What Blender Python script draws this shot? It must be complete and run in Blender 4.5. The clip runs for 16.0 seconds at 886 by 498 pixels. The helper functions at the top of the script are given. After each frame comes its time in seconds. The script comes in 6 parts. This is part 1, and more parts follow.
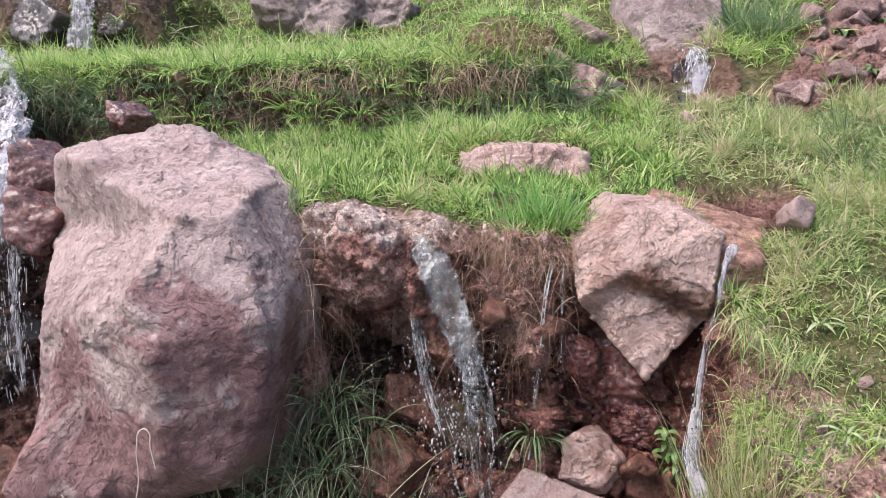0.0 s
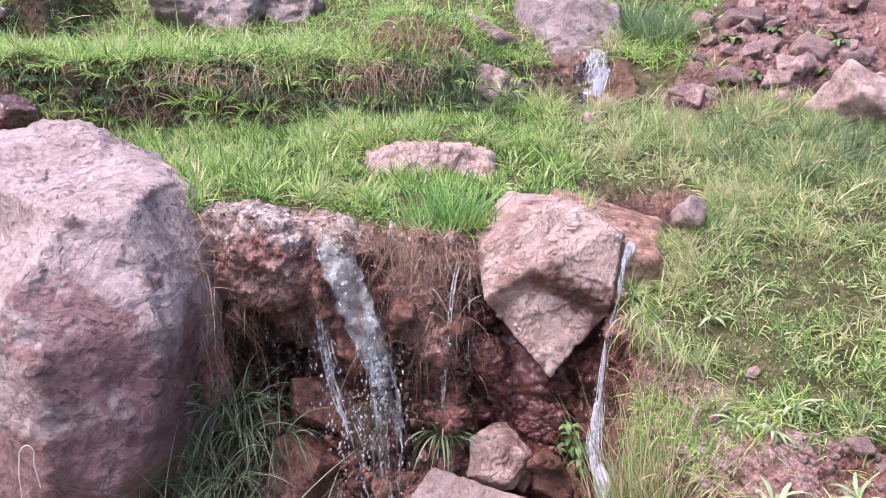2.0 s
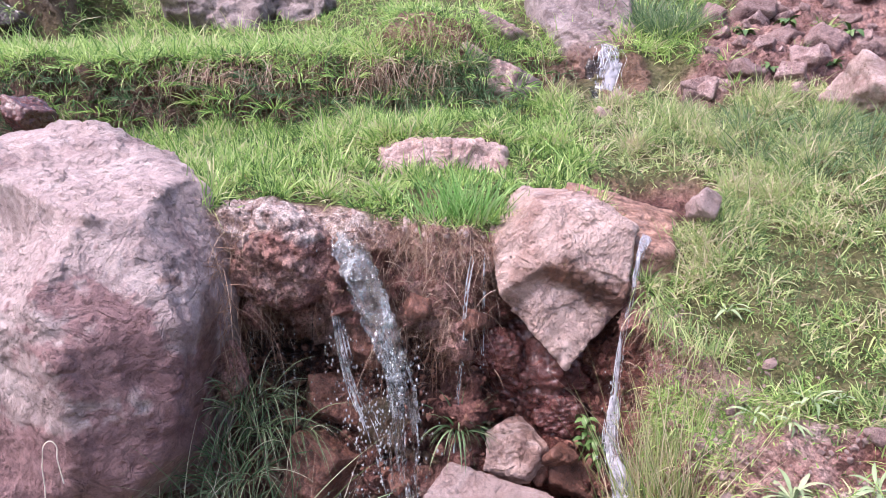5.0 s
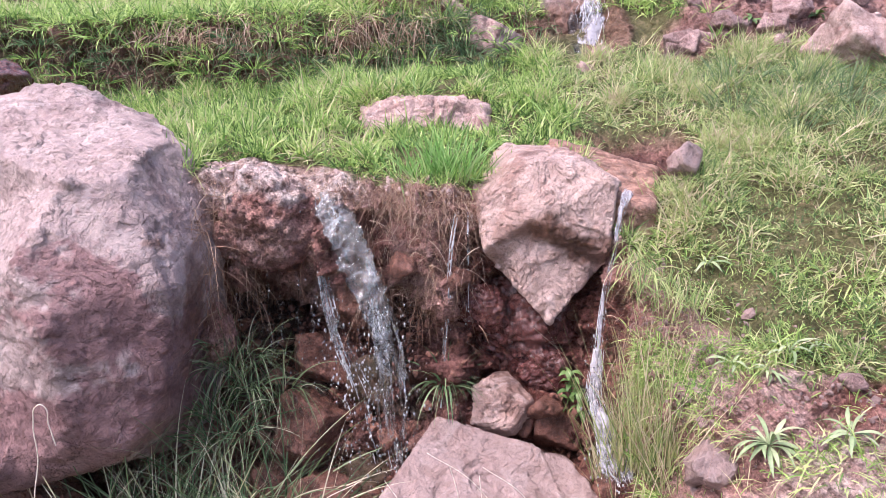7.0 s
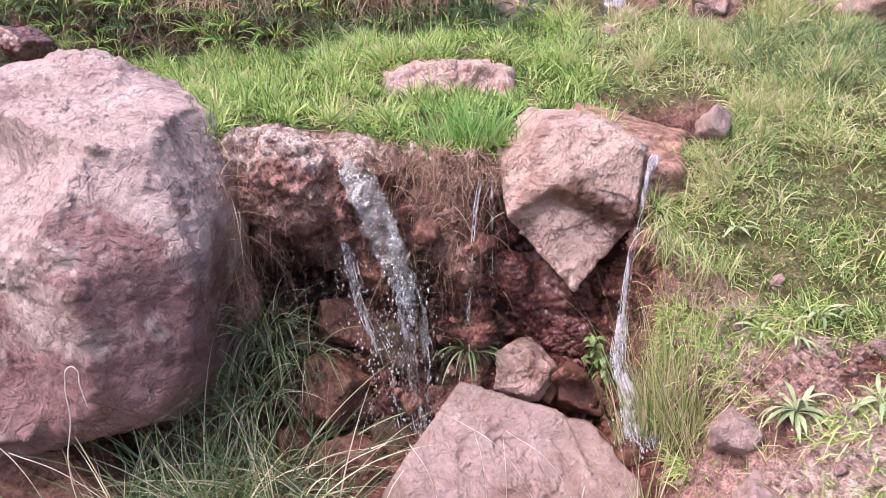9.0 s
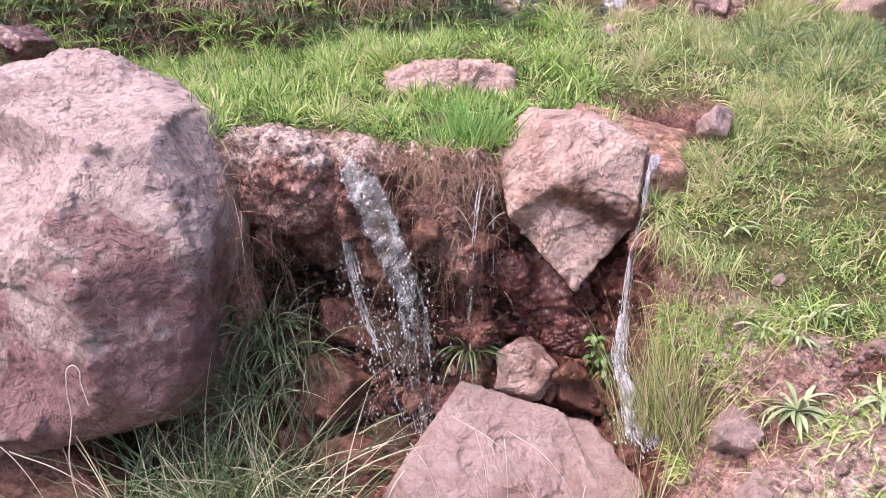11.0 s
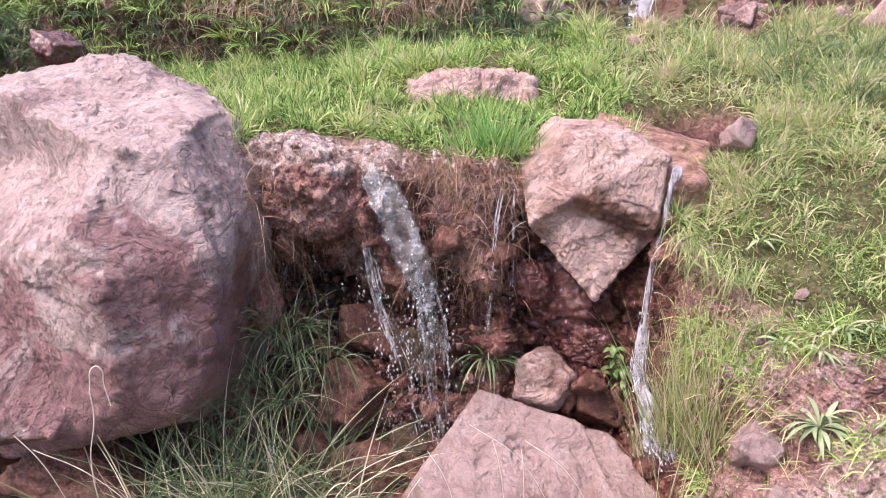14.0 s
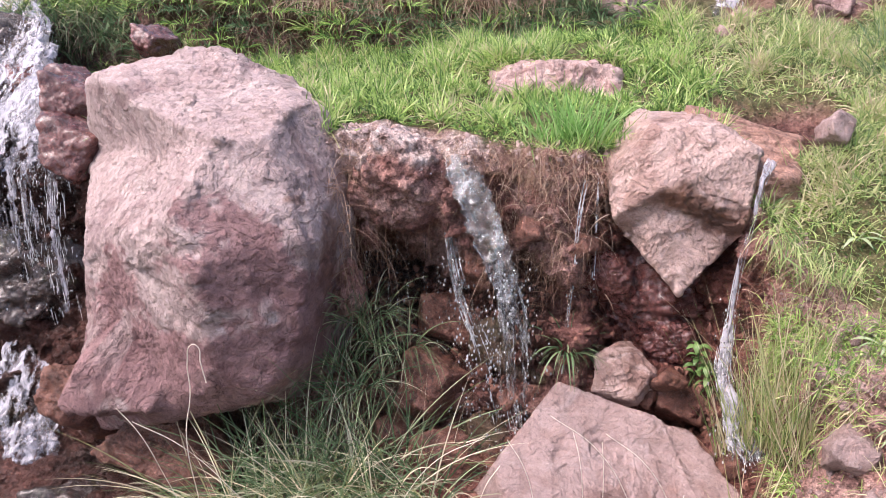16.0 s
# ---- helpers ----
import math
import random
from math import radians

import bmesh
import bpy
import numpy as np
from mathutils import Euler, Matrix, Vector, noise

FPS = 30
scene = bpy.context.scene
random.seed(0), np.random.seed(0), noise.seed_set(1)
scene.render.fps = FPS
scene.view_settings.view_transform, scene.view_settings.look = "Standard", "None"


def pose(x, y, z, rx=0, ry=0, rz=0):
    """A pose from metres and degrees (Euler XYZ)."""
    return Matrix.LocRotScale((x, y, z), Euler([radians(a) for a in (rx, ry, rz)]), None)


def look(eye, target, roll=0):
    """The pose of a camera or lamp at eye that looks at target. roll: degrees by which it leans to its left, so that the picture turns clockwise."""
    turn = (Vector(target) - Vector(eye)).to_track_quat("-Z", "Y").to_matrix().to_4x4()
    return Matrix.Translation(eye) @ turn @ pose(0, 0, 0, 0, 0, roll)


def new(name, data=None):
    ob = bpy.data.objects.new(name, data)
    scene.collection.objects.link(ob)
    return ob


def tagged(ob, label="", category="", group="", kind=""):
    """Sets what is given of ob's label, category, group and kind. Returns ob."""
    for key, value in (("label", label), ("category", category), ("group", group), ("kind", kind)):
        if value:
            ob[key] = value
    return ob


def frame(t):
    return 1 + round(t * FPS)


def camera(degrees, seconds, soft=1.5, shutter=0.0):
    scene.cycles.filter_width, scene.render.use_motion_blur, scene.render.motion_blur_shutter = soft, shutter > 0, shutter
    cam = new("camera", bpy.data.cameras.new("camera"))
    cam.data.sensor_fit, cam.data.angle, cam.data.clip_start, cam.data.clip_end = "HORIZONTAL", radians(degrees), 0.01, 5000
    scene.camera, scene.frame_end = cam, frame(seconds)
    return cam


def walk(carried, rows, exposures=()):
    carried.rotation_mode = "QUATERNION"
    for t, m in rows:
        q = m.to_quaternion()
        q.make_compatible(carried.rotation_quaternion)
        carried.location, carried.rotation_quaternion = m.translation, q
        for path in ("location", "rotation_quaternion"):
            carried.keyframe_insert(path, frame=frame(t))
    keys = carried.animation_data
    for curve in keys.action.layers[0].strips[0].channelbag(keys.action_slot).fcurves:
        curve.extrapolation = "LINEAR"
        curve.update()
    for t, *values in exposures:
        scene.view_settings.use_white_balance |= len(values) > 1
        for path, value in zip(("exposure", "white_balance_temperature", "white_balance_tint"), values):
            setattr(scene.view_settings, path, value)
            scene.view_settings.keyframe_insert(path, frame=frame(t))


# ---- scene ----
cam = camera(62.34, 16.0, 0.75)
ROWS = [
    (0, -0.0229, -0.0152, 1.5974, 74.719, -0.445, 7.401),
    (0.5, -0.0081, 0.0200, 1.5887, 74.172, -1.677, 3.215),
    (1, -0.0035, 0.0045, 1.5964, 74.186, -1.439, 0.891),
    (1.5, 0.0000, 0.0000, 1.6000, 74.997, -1.159, 0.311),
    (2, -0.0108, 0.0036, 1.5986, 74.727, -1.757, 0.489),
    (2.5, -0.0158, 0.0004, 1.5979, 74.608, -1.538, 0.786),
    (3, -0.0186, -0.0006, 1.5967, 74.579, -1.636, 0.304),
    (5.5, -0.0214, -0.0085, 1.5934, 74.427, -0.893, 1.299),
    (6, -0.0140, -0.0093, 1.5979, 73.560, -0.425, 0.318),
    (6.5, -0.0012, -0.0120, 1.5953, 71.988, 0.302, -0.292),
    (7, -0.0098, -0.0208, 1.5903, 71.394, -0.233, -0.097),
    (7.5, -0.0106, -0.0154, 1.5768, 70.110, 0.310, 0.148),
    (8, -0.0087, -0.0106, 1.5804, 69.560, 0.980, 0.548),
    (8.5, -0.0149, -0.0110, 1.5776, 68.510, 1.109, 1.785),
    (9, -0.0195, -0.0143, 1.5745, 68.978, 0.300, 1.464),
    (11.5, -0.0256, -0.0164, 1.5716, 69.019, 0.215, 1.452),
    (12, -0.0155, -0.0165, 1.5738, 69.018, 0.650, 1.254),
    (12.5, -0.0164, -0.0181, 1.5759, 69.146, 0.288, 1.826),
    (13, -0.0153, -0.0118, 1.5769, 69.131, 0.201, 1.647),
    (13.5, -0.0202, -0.0166, 1.5728, 69.224, -0.119, 1.584),
    (14, -0.0300, -0.0211, 1.5779, 69.552, -0.160, 3.161),
    (14.5, -0.0456, -0.0307, 1.5740, 69.856, 0.050, 3.990),
    (15, -0.0663, -0.0441, 1.5794, 69.684, 0.288, 5.551),
    (15.5, -0.0807, -0.0599, 1.5848, 69.548, 0.330, 8.129),
    (16, -0.0818, -0.0492, 1.5763, 69.035, 0.506, 8.498),
]
walk(cam, [(r[0], pose(*r[1:])) for r in ROWS], [(0, 1.10, 6450, 14), (0.8, 1.32, 6150, 21), (1.5, 1.38, 6100, 23), (5.5, 1.38, 6100, 23), (7.0, 1.37, 6250, 24), (8.5, 1.35, 6550, 26), (14, 1.35, 6600, 26), (16, 1.32, 6550, 21)])

# world and light: a bright, thinly overcast day
world = bpy.data.worlds.new("sky")
scene.world = world
world.use_nodes = True
wn = world.node_tree.nodes
sky = wn.new("ShaderNodeTexSky")
sky.sky_type, sky.sun_disc = "NISHITA", False
sky.sun_elevation, sky.sun_rotation = radians(60), radians(-115)
sky.air_density, sky.dust_density = 1.0, 4.0
world.node_tree.links.new(sky.outputs["Color"], wn["Background"].inputs["Color"])
wn["Background"].inputs["Strength"].default_value = 0.135
sun = new("sun", bpy.data.lights.new("sun", "SUN"))
sun.data.energy, sun.data.angle, sun.data.color = 1.8, radians(34), (1.0, 0.95, 0.95)
sun.matrix_world = look((-4.2, 1.0, 7.6), (0, 2.5, 0))

# ---- materials ----
def mat(name, rough=0.8, spec=0.3):
    m = bpy.data.materials.new(name)
    m.use_nodes = True
    nt = m.node_tree
    b = nt.nodes["Principled BSDF"]
    b.inputs["Roughness"].default_value = rough
    b.inputs["Specular IOR Level"].default_value = spec
    return m, nt, b


def tex(nt, scale, detail=6.0, rough=0.6, distort=0.0, coord="Object", stretch=None, shift=0.0):
    c = nt.nodes.new("ShaderNodeTexCoord")
    n = nt.nodes.new("ShaderNodeTexNoise")
    for k, v in (("Scale", scale), ("Detail", detail), ("Roughness", rough), ("Distortion", distort)):
        n.inputs[k].default_value = v
    mp = nt.nodes.new("ShaderNodeMapping")
    mp.inputs["Location"].default_value = (shift, shift * 0.7, shift * 1.3)
    if stretch:
        mp.inputs["Scale"].default_value = stretch
    nt.links.new(c.outputs[coord], mp.inputs["Vector"])
    nt.links.new(mp.outputs["Vector"], n.inputs["Vector"])
    return n.outputs["Fac"]


def ramp(nt, fac, *stops):
    r = nt.nodes.new("ShaderNodeValToRGB")
    e = r.color_ramp.elements
    while len(e) < len(stops):
        e.new(0.5)
    for el, (p, c) in zip(e, stops):
        el.position, el.color = p, (*c, 1) if len(c) == 3 else (c[0], c[0], c[0], 1)
    nt.links.new(fac, r.inputs["Fac"])
    return r.outputs["Color"]


def mix(nt, fac, a, b, mode="MIX"):
    n = nt.nodes.new("ShaderNodeMix")
    n.data_type, n.blend_type = "RGBA", mode
    for sock, v in ((n.inputs[0], fac), (n.inputs[6], a), (n.inputs[7], b)):
        if isinstance(v, (int, float)):
            sock.default_value = v
        elif isinstance(v, tuple):
            sock.default_value = (*v, 1)
        else:
            nt.links.new(v, sock)
    return n.outputs[2]


def bump(nt, b, height, strength=0.5, dist=0.01, after=None):
    n = nt.nodes.new("ShaderNodeBump")
    n.inputs["Strength"].default_value, n.inputs["Distance"].default_value = strength, dist
    nt.links.new(height, n.inputs["Height"])
    if after:
        nt.links.new(after, n.inputs["Normal"])
    nt.links.new(n.outputs["Normal"], b.inputs["Normal"])
    return n.outputs["Normal"]


def facets(nt, scale, warp=0.3, shift=0.0):
    """Broken stone or clods: cells cut by little planes of their own tilt. Returns height and a tone of each cell."""
    c = nt.nodes.new("ShaderNodeTexCoord")
    n = nt.nodes.new("ShaderNodeTexNoise")
    n.inputs["Scale"].default_value, n.inputs["Detail"].default_value = 0.8 * scale, 4.0
    nt.links.new(c.outputs["Object"], n.inputs["Vector"])
    bend = nt.nodes.new("ShaderNodeVectorMath")
    bend.operation = "MULTIPLY_ADD"
    nt.links.new(n.outputs["Color"], bend.inputs[0])
    bend.inputs[1].default_value = (warp / scale * 3,) * 3
    off = nt.nodes.new("ShaderNodeVectorMath")
    off.inputs[1].default_value = (shift, shift, shift)
    nt.links.new(c.outputs["Object"], off.inputs[0])
    nt.links.new(off.outputs[0], bend.inputs[2])
    v = nt.nodes.new("ShaderNodeTexVoronoi")
    v.inputs["Scale"].default_value = scale
    nt.links.new(bend.outputs[0], v.inputs["Vector"])
    d = nt.nodes.new("ShaderNodeVectorMath")
    d.operation = "SUBTRACT"
    nt.links.new(bend.outputs[0], d.inputs[0])
    nt.links.new(v.outputs["Position"], d.inputs[1])
    t = nt.nodes.new("ShaderNodeVectorMath")
    t.operation = "SUBTRACT"
    nt.links.new(v.outputs["Color"], t.inputs[0])
    t.inputs[1].default_value = (0.5, 0.5, 0.5)
    dot = nt.nodes.new("ShaderNodeVectorMath")
    dot.operation = "DOT_PRODUCT"
    nt.links.new(d.outputs[0], dot.inputs[0])
    nt.links.new(t.outputs[0], dot.inputs[1])
    tone = nt.nodes.new("ShaderNodeSeparateColor")
    nt.links.new(v.outputs["Color"], tone.inputs[0])
    return dot.outputs["Value"], tone.outputs[1]


def attr(nt, name):
    a = nt.nodes.new("ShaderNodeAttribute")
    a.attribute_name = name
    return a.outputs["Fac"]


def stone_mat(name, pale, base, dark, wet=0.0, scale=1.0, rough=0.85, tint=None, shift=0.0, vary=False, facet=0.7, grit=1.0, streaks=False, blotch=0.55, pits=1.0, shells=0.0):
    """Sandstone: sharp-edged blotches, gritty grain, dark pits, hairline cracks; wet from 0 to 1 sets the gloss of damp patches."""
    m, nt, b = mat(name, rough, 0.3)
    big = tex(nt, 2.6 * scale, 9, 0.66, 0.8, shift=shift)
    mid = tex(nt, 11 * scale, 10, 0.74, 0.5, shift=shift)
    grain = tex(nt, 46 * scale, 8, 0.8, 0.3, shift=shift + 2.0)
    fine = tex(nt, 190, 4, 0.75)
    c = ramp(nt, big, (0.36, dark), (0.47, base), (0.56, base), (0.66, pale))
    c = mix(nt, ramp(nt, mid, (0.42, (1.0,)), (0.49, (0.0,))), c, mix(nt, blotch, c, dark))
    c = mix(nt, ramp(nt, tex(nt, 6.5 * scale, 9, 0.72, 0.9, shift=shift + 11.0), (0.55, (0.0,)), (0.60, (0.6,))), c, pale)
    c = mix(nt, grit, c, ramp(nt, grain, (0.36, (0.55,)), (0.50, (1.0,)), (0.66, (1.28,))), "MULTIPLY")
    c = mix(nt, 0.8 * grit, c, ramp(nt, fine, (0.36, (0.62,)), (0.64, (1.3,))), "MULTIPLY")
    vc = nt.nodes.new("ShaderNodeTexCoord")
    warp = nt.nodes.new("ShaderNodeTexNoise")
    warp.inputs["Scale"].default_value, warp.inputs["Detail"].default_value = 3.0 * scale, 6.0
    nt.links.new(vc.outputs["Object"], warp.inputs["Vector"])
    bent = nt.nodes.new("ShaderNodeMix")
    bent.data_type = "RGBA"
    bent.inputs[0].default_value = 0.45
    nt.links.new(vc.outputs["Object"], bent.inputs[6])
    nt.links.new(warp.outputs["Color"], bent.inputs[7])
    vor = nt.nodes.new("ShaderNodeTexVoronoi")
    vor.feature = "DISTANCE_TO_EDGE"
    vor.inputs["Scale"].default_value = 4.5 * scale
    nt.links.new(bent.outputs[2], vor.inputs["Vector"])
    line = ramp(nt, vor.outputs["Distance"], (0.0, (0.0,)), (0.010, (1.0,)))
    gate = ramp(nt, tex(nt, 2.2 * scale, 3, 0.5, shift=4.0 + shift), (0.50, (1.0,)), (0.54, (0.0,)))
    crack = mix(nt, gate, line, (1.0, 1.0, 1.0))
    speck = ramp(nt, tex(nt, 70 * scale, 6, 0.75, 0.6, shift=shift + 3.0), (0.38, (0.28,)), (0.45, (1.0,)))
    zone = ramp(nt, tex(nt, 5 * scale, 5, 0.65, 0.5, shift=shift + 6.0), (0.44, (0.0,)), (0.55, (pits,)))
    c = mix(nt, zone, c, speck, "MULTIPLY")
    c = mix(nt, 0.22, c, crack, "MULTIPLY")
    if tint:
        patch = tex(nt, 1.7 * scale, 6, 0.65, 0.6, shift=9.0 + shift)
        c = mix(nt, ramp(nt, patch, (0.54, (0.0,)), (0.66, (0.8,))), c, tint)
    if streaks:
        s1 = tex(nt, 30, 5, 0.6, 0.4, stretch=(0.10, 1, 1), shift=2.0)
        c = mix(nt, 0.9, c, ramp(nt, s1, (0.38, (0.62, 0.52, 0.48)), (0.5, (1.0, 0.92, 0.88)), (0.62, (1.25, 1.2, 1.18))), "MULTIPLY")
    geo = nt.nodes.new("ShaderNodeNewGeometry")
    c = mix(nt, ramp(nt, geo.outputs["Pointiness"], (0.53, (0.0,)), (0.62, (0.6,))), c, pale)
    if vary:
        oi = nt.nodes.new("ShaderNodeObjectInfo")
        c = mix(nt, 1.0, c, ramp(nt, oi.outputs["Random"], (0.0, (0.72, 0.66, 0.64)), (1.0, (1.18, 1.12, 1.10))), "MULTIPLY")
    c = mix(nt, attr(nt, "mauve_shade"), c, mix(nt, 0.9, c, mix(nt, 1.0, c, (0.66, 0.49, 0.51), "MULTIPLY")))
    stain = attr(nt, "stain")
    c = mix(nt, stain, c, mix(nt, ramp(nt, mid, (0.4, (0.0,)), (0.6, (1.0,))), (0.085, 0.038, 0.025), (0.23, 0.11, 0.07)))
    nt.links.new(c, b.inputs["Base Color"])
    if wet > 0:
        r = ramp(nt, tex(nt, 4 * scale, 4, 0.6), (0.4, (max(0.12, 0.8 - 0.75 * wet),)), (0.6, (max(0.2, 0.9 - 0.55 * wet),)))
        nt.links.new(r, b.inputs["Roughness"])
        b.inputs["Specular IOR Level"].default_value = 0.5
        if wet > 0.6:
            b.inputs["Coat Weight"].default_value, b.inputs["Coat Roughness"].default_value = 0.45, 0.18
    pit = ramp(nt, tex(nt, 34 * scale, 8, 0.78, 0.4, shift=shift), (0.36, (0.0,)), (0.46, (1.0,)))
    first = bump(nt, b, mid, 1.0, 0.04 * blotch / scale)
    second = bump(nt, b, pit, 0.8 * pits, 0.006 / scale, first)
    third = bump(nt, b, crack, 0.7, 0.005 / scale, second)
    f1, k1 = facets(nt, 9.0 * scale, 0.3, shift)
    f2, k2 = facets(nt, 34.0 * scale, 0.35, shift + 1.0)
    fourth = bump(nt, b, f1, 1.0, 0.6 * facet, third)
    fifth = bump(nt, b, f2, 1.0, 0.8 * facet, fourth)
    if shells:
        for sc, wide, depth in ((4.2, 0.030, 1.0), (8.5, 0.036, 0.6), (15.0, 0.045, 0.35)):
            sh = tex(nt, sc * scale, 6, 0.58, 0.7, shift=shift + sc)
            step = mix(nt, 0.5, ramp(nt, sh, (0.47, (0.0,)), (0.47 + wide, (1.0,))), ramp(nt, sh, (0.57, (0.0,)), (0.57 + wide, (1.0,))))
            fifth = bump(nt, b, step, 1.0, shells * depth, fifth)
    sixth = bump(nt, b, grain, 0.9, 0.009 * grit / scale, fifth)
    bump(nt, b, fine, 0.7, 0.004 * grit, sixth)
    return m


M_BOULDER = stone_mat("boulder_sandstone", (0.56, 0.455, 0.425), (0.44, 0.335, 0.315), (0.275, 0.19, 0.182), shift=2.0, facet=0.20, grit=0.34, blotch=0.4, pits=0.55, shells=0.015)
M_STONE = stone_mat("pink_sandstone", (0.64, 0.485, 0.435), (0.545, 0.385, 0.335), (0.34, 0.205, 0.168), wet=0.5, shift=5.0, facet=0.4, grit=0.34, blotch=0.45, pits=0.5, shells=0.012)
M_STREAK = stone_mat("brown_streaked_rock", (0.47, 0.31, 0.245), (0.37, 0.22, 0.165), (0.22, 0.115, 0.08), wet=0.4, scale=2.0, shift=8.0, grit=0.5, streaks=True)
M_SLAB = stone_mat("slab_sandstone", (0.43, 0.33, 0.31), (0.345, 0.245, 0.225), (0.235, 0.145, 0.125), shift=7.0, wet=0.35, facet=0.35, grit=0.34, blotch=0.45, pits=0.5, shells=0.007)
M_WETRED = stone_mat("wet_red_rock", (0.26, 0.10, 0.08), (0.155, 0.052, 0.044), (0.065, 0.022, 0.02), wet=1.0, scale=3.0)
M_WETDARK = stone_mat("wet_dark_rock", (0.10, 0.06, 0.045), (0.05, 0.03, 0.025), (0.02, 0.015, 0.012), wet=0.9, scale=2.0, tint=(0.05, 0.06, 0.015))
M_RUBBLE = stone_mat("rubble_stone", (0.47, 0.365, 0.34), (0.33, 0.235, 0.22), (0.20, 0.125, 0.115), scale=2.5, vary=True)
M_FARROCK = stone_mat("grey_pink_rock", (0.42, 0.335, 0.315), (0.29, 0.22, 0.205), (0.14, 0.095, 0.088), scale=1.4, shift=3.0, wet=0.45, grit=0.6)
M_EARTHROCK = stone_mat("crumbling_earth_rock", (0.60, 0.46, 0.42), (0.49, 0.345, 0.31), (0.29, 0.17, 0.15), scale=3.0, shift=4.0, rough=0.9, grit=0.6)
M_BROWN = stone_mat("brown_wet_stone", (0.35, 0.165, 0.12), (0.21, 0.092, 0.064), (0.08, 0.037, 0.026), wet=0.58, scale=2.0, tint=(0.20, 0.075, 0.03))
M_MOSSY = stone_mat("mossy_wet_stone", (0.20, 0.12, 0.075), (0.13, 0.075, 0.045), (0.05, 0.03, 0.02), wet=0.5, scale=2.5, shift=6.0, tint=(0.06, 0.052, 0.02))


def ground_mat():
    m, nt, b = mat("earth_and_turf", 0.9, 0.25)
    bare = attr(nt, "bare")
    damp = attr(nt, "damp")
    crust = attr(nt, "crust")
    big = tex(nt, 3.0, 6, 0.65, 0.4)
    mid = tex(nt, 18, 8, 0.7, 0.3)
    fine = tex(nt, 140, 4, 0.7)
    soil = ramp(nt, big, (0.36, (0.26, 0.115, 0.095)), (0.5, (0.41, 0.22, 0.185)), (0.64, (0.53, 0.34, 0.295)))
    soil = mix(nt, ramp(nt, mid, (0.38, (1.0,)), (0.49, (0.0,))), soil, mix(nt, 0.5, soil, (0.075, 0.03, 0.024)))
    soil = mix(nt, crust, soil, ramp(nt, mid, (0.40, (0.40, 0.26, 0.225)), (0.5, (0.60, 0.455, 0.41)), (0.62, (0.76, 0.635, 0.585))))
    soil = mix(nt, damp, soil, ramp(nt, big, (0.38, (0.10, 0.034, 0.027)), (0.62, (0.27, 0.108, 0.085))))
    # near black: soaked soil, and shade painted into recesses of the bank
    soil = mix(nt, attr(nt, "sodden_shade"), soil, ramp(nt, big, (0.38, (0.03, 0.014, 0.011)), (0.62, (0.12, 0.052, 0.04))))
    turf = ramp(nt, mid, (0.3, (0.06, 0.055, 0.025)), (0.5, (0.125, 0.12, 0.05)), (0.7, (0.26, 0.21, 0.12)))
    lump = tex(nt, 42, 9, 0.8, 0.5)
    soil = mix(nt, 0.9, soil, ramp(nt, lump, (0.38, (0.50,)), (0.5, (1.0,)), (0.62, (1.22,))), "MULTIPLY")
    c = mix(nt, bare, turf, soil)
    c = mix(nt, 0.7, c, ramp(nt, fine, (0.36, (0.6,)), (0.64, (1.35,))), "MULTIPLY")
    nt.links.new(c, b.inputs["Base Color"])
    nt.links.new(ramp(nt, damp, (0.2, (0.9,)), (0.9, (0.32,))), b.inputs["Roughness"])
    first = bump(nt, b, mid, 0.8, 0.04)
    second = bump(nt, b, lump, 0.9, 0.02, first)
    f1, k1 = facets(nt, 22.0, 0.35)
    f2, k2 = facets(nt, 70.0, 0.35, 2.0)
    third = bump(nt, b, f1, 1.0, 1.2, second)
    fourth = bump(nt, b, f2, 1.0, 1.2, third)
    bump(nt, b, fine, 0.7, 0.005, fourth)
    return m


M_GROUND = ground_mat()


def blade_mat(name, *stops):
    """Leaf blades: colour by each blade's own tint and a slow change over the lawn."""
    m, nt, b = mat(name, 0.55, 0.35)
    slow = tex(nt, 1.6, 3, 0.5)
    n = nt.nodes.new("ShaderNodeMath")
    n.operation = "MULTIPLY_ADD"
    nt.links.new(slow, n.inputs[0])
    n.inputs[1].default_value = 0.5
    nt.links.new(attr(nt, "tint"), n.inputs[2])
    s = nt.nodes.new("ShaderNodeMath")
    s.operation = "SUBTRACT"
    nt.links.new(n.outputs[0], s.inputs[0])
    s.inputs[1].default_value = 0.25
    c = ramp(nt, s.outputs[0], *stops)
    nt.links.new(c, b.inputs["Base Color"])
    t = nt.nodes.new("ShaderNodeBsdfTranslucent")
    nt.links.new(c, t.inputs["Color"])
    x = nt.nodes.new("ShaderNodeMixShader")
    x.inputs[0].default_value = 0.35
    nt.links.new(b.outputs[0], x.inputs[1])
    nt.links.new(t.outputs[0], x.inputs[2])
    nt.links.new(x.outputs[0], nt.nodes["Material Output"].inputs["Surface"])
    return m


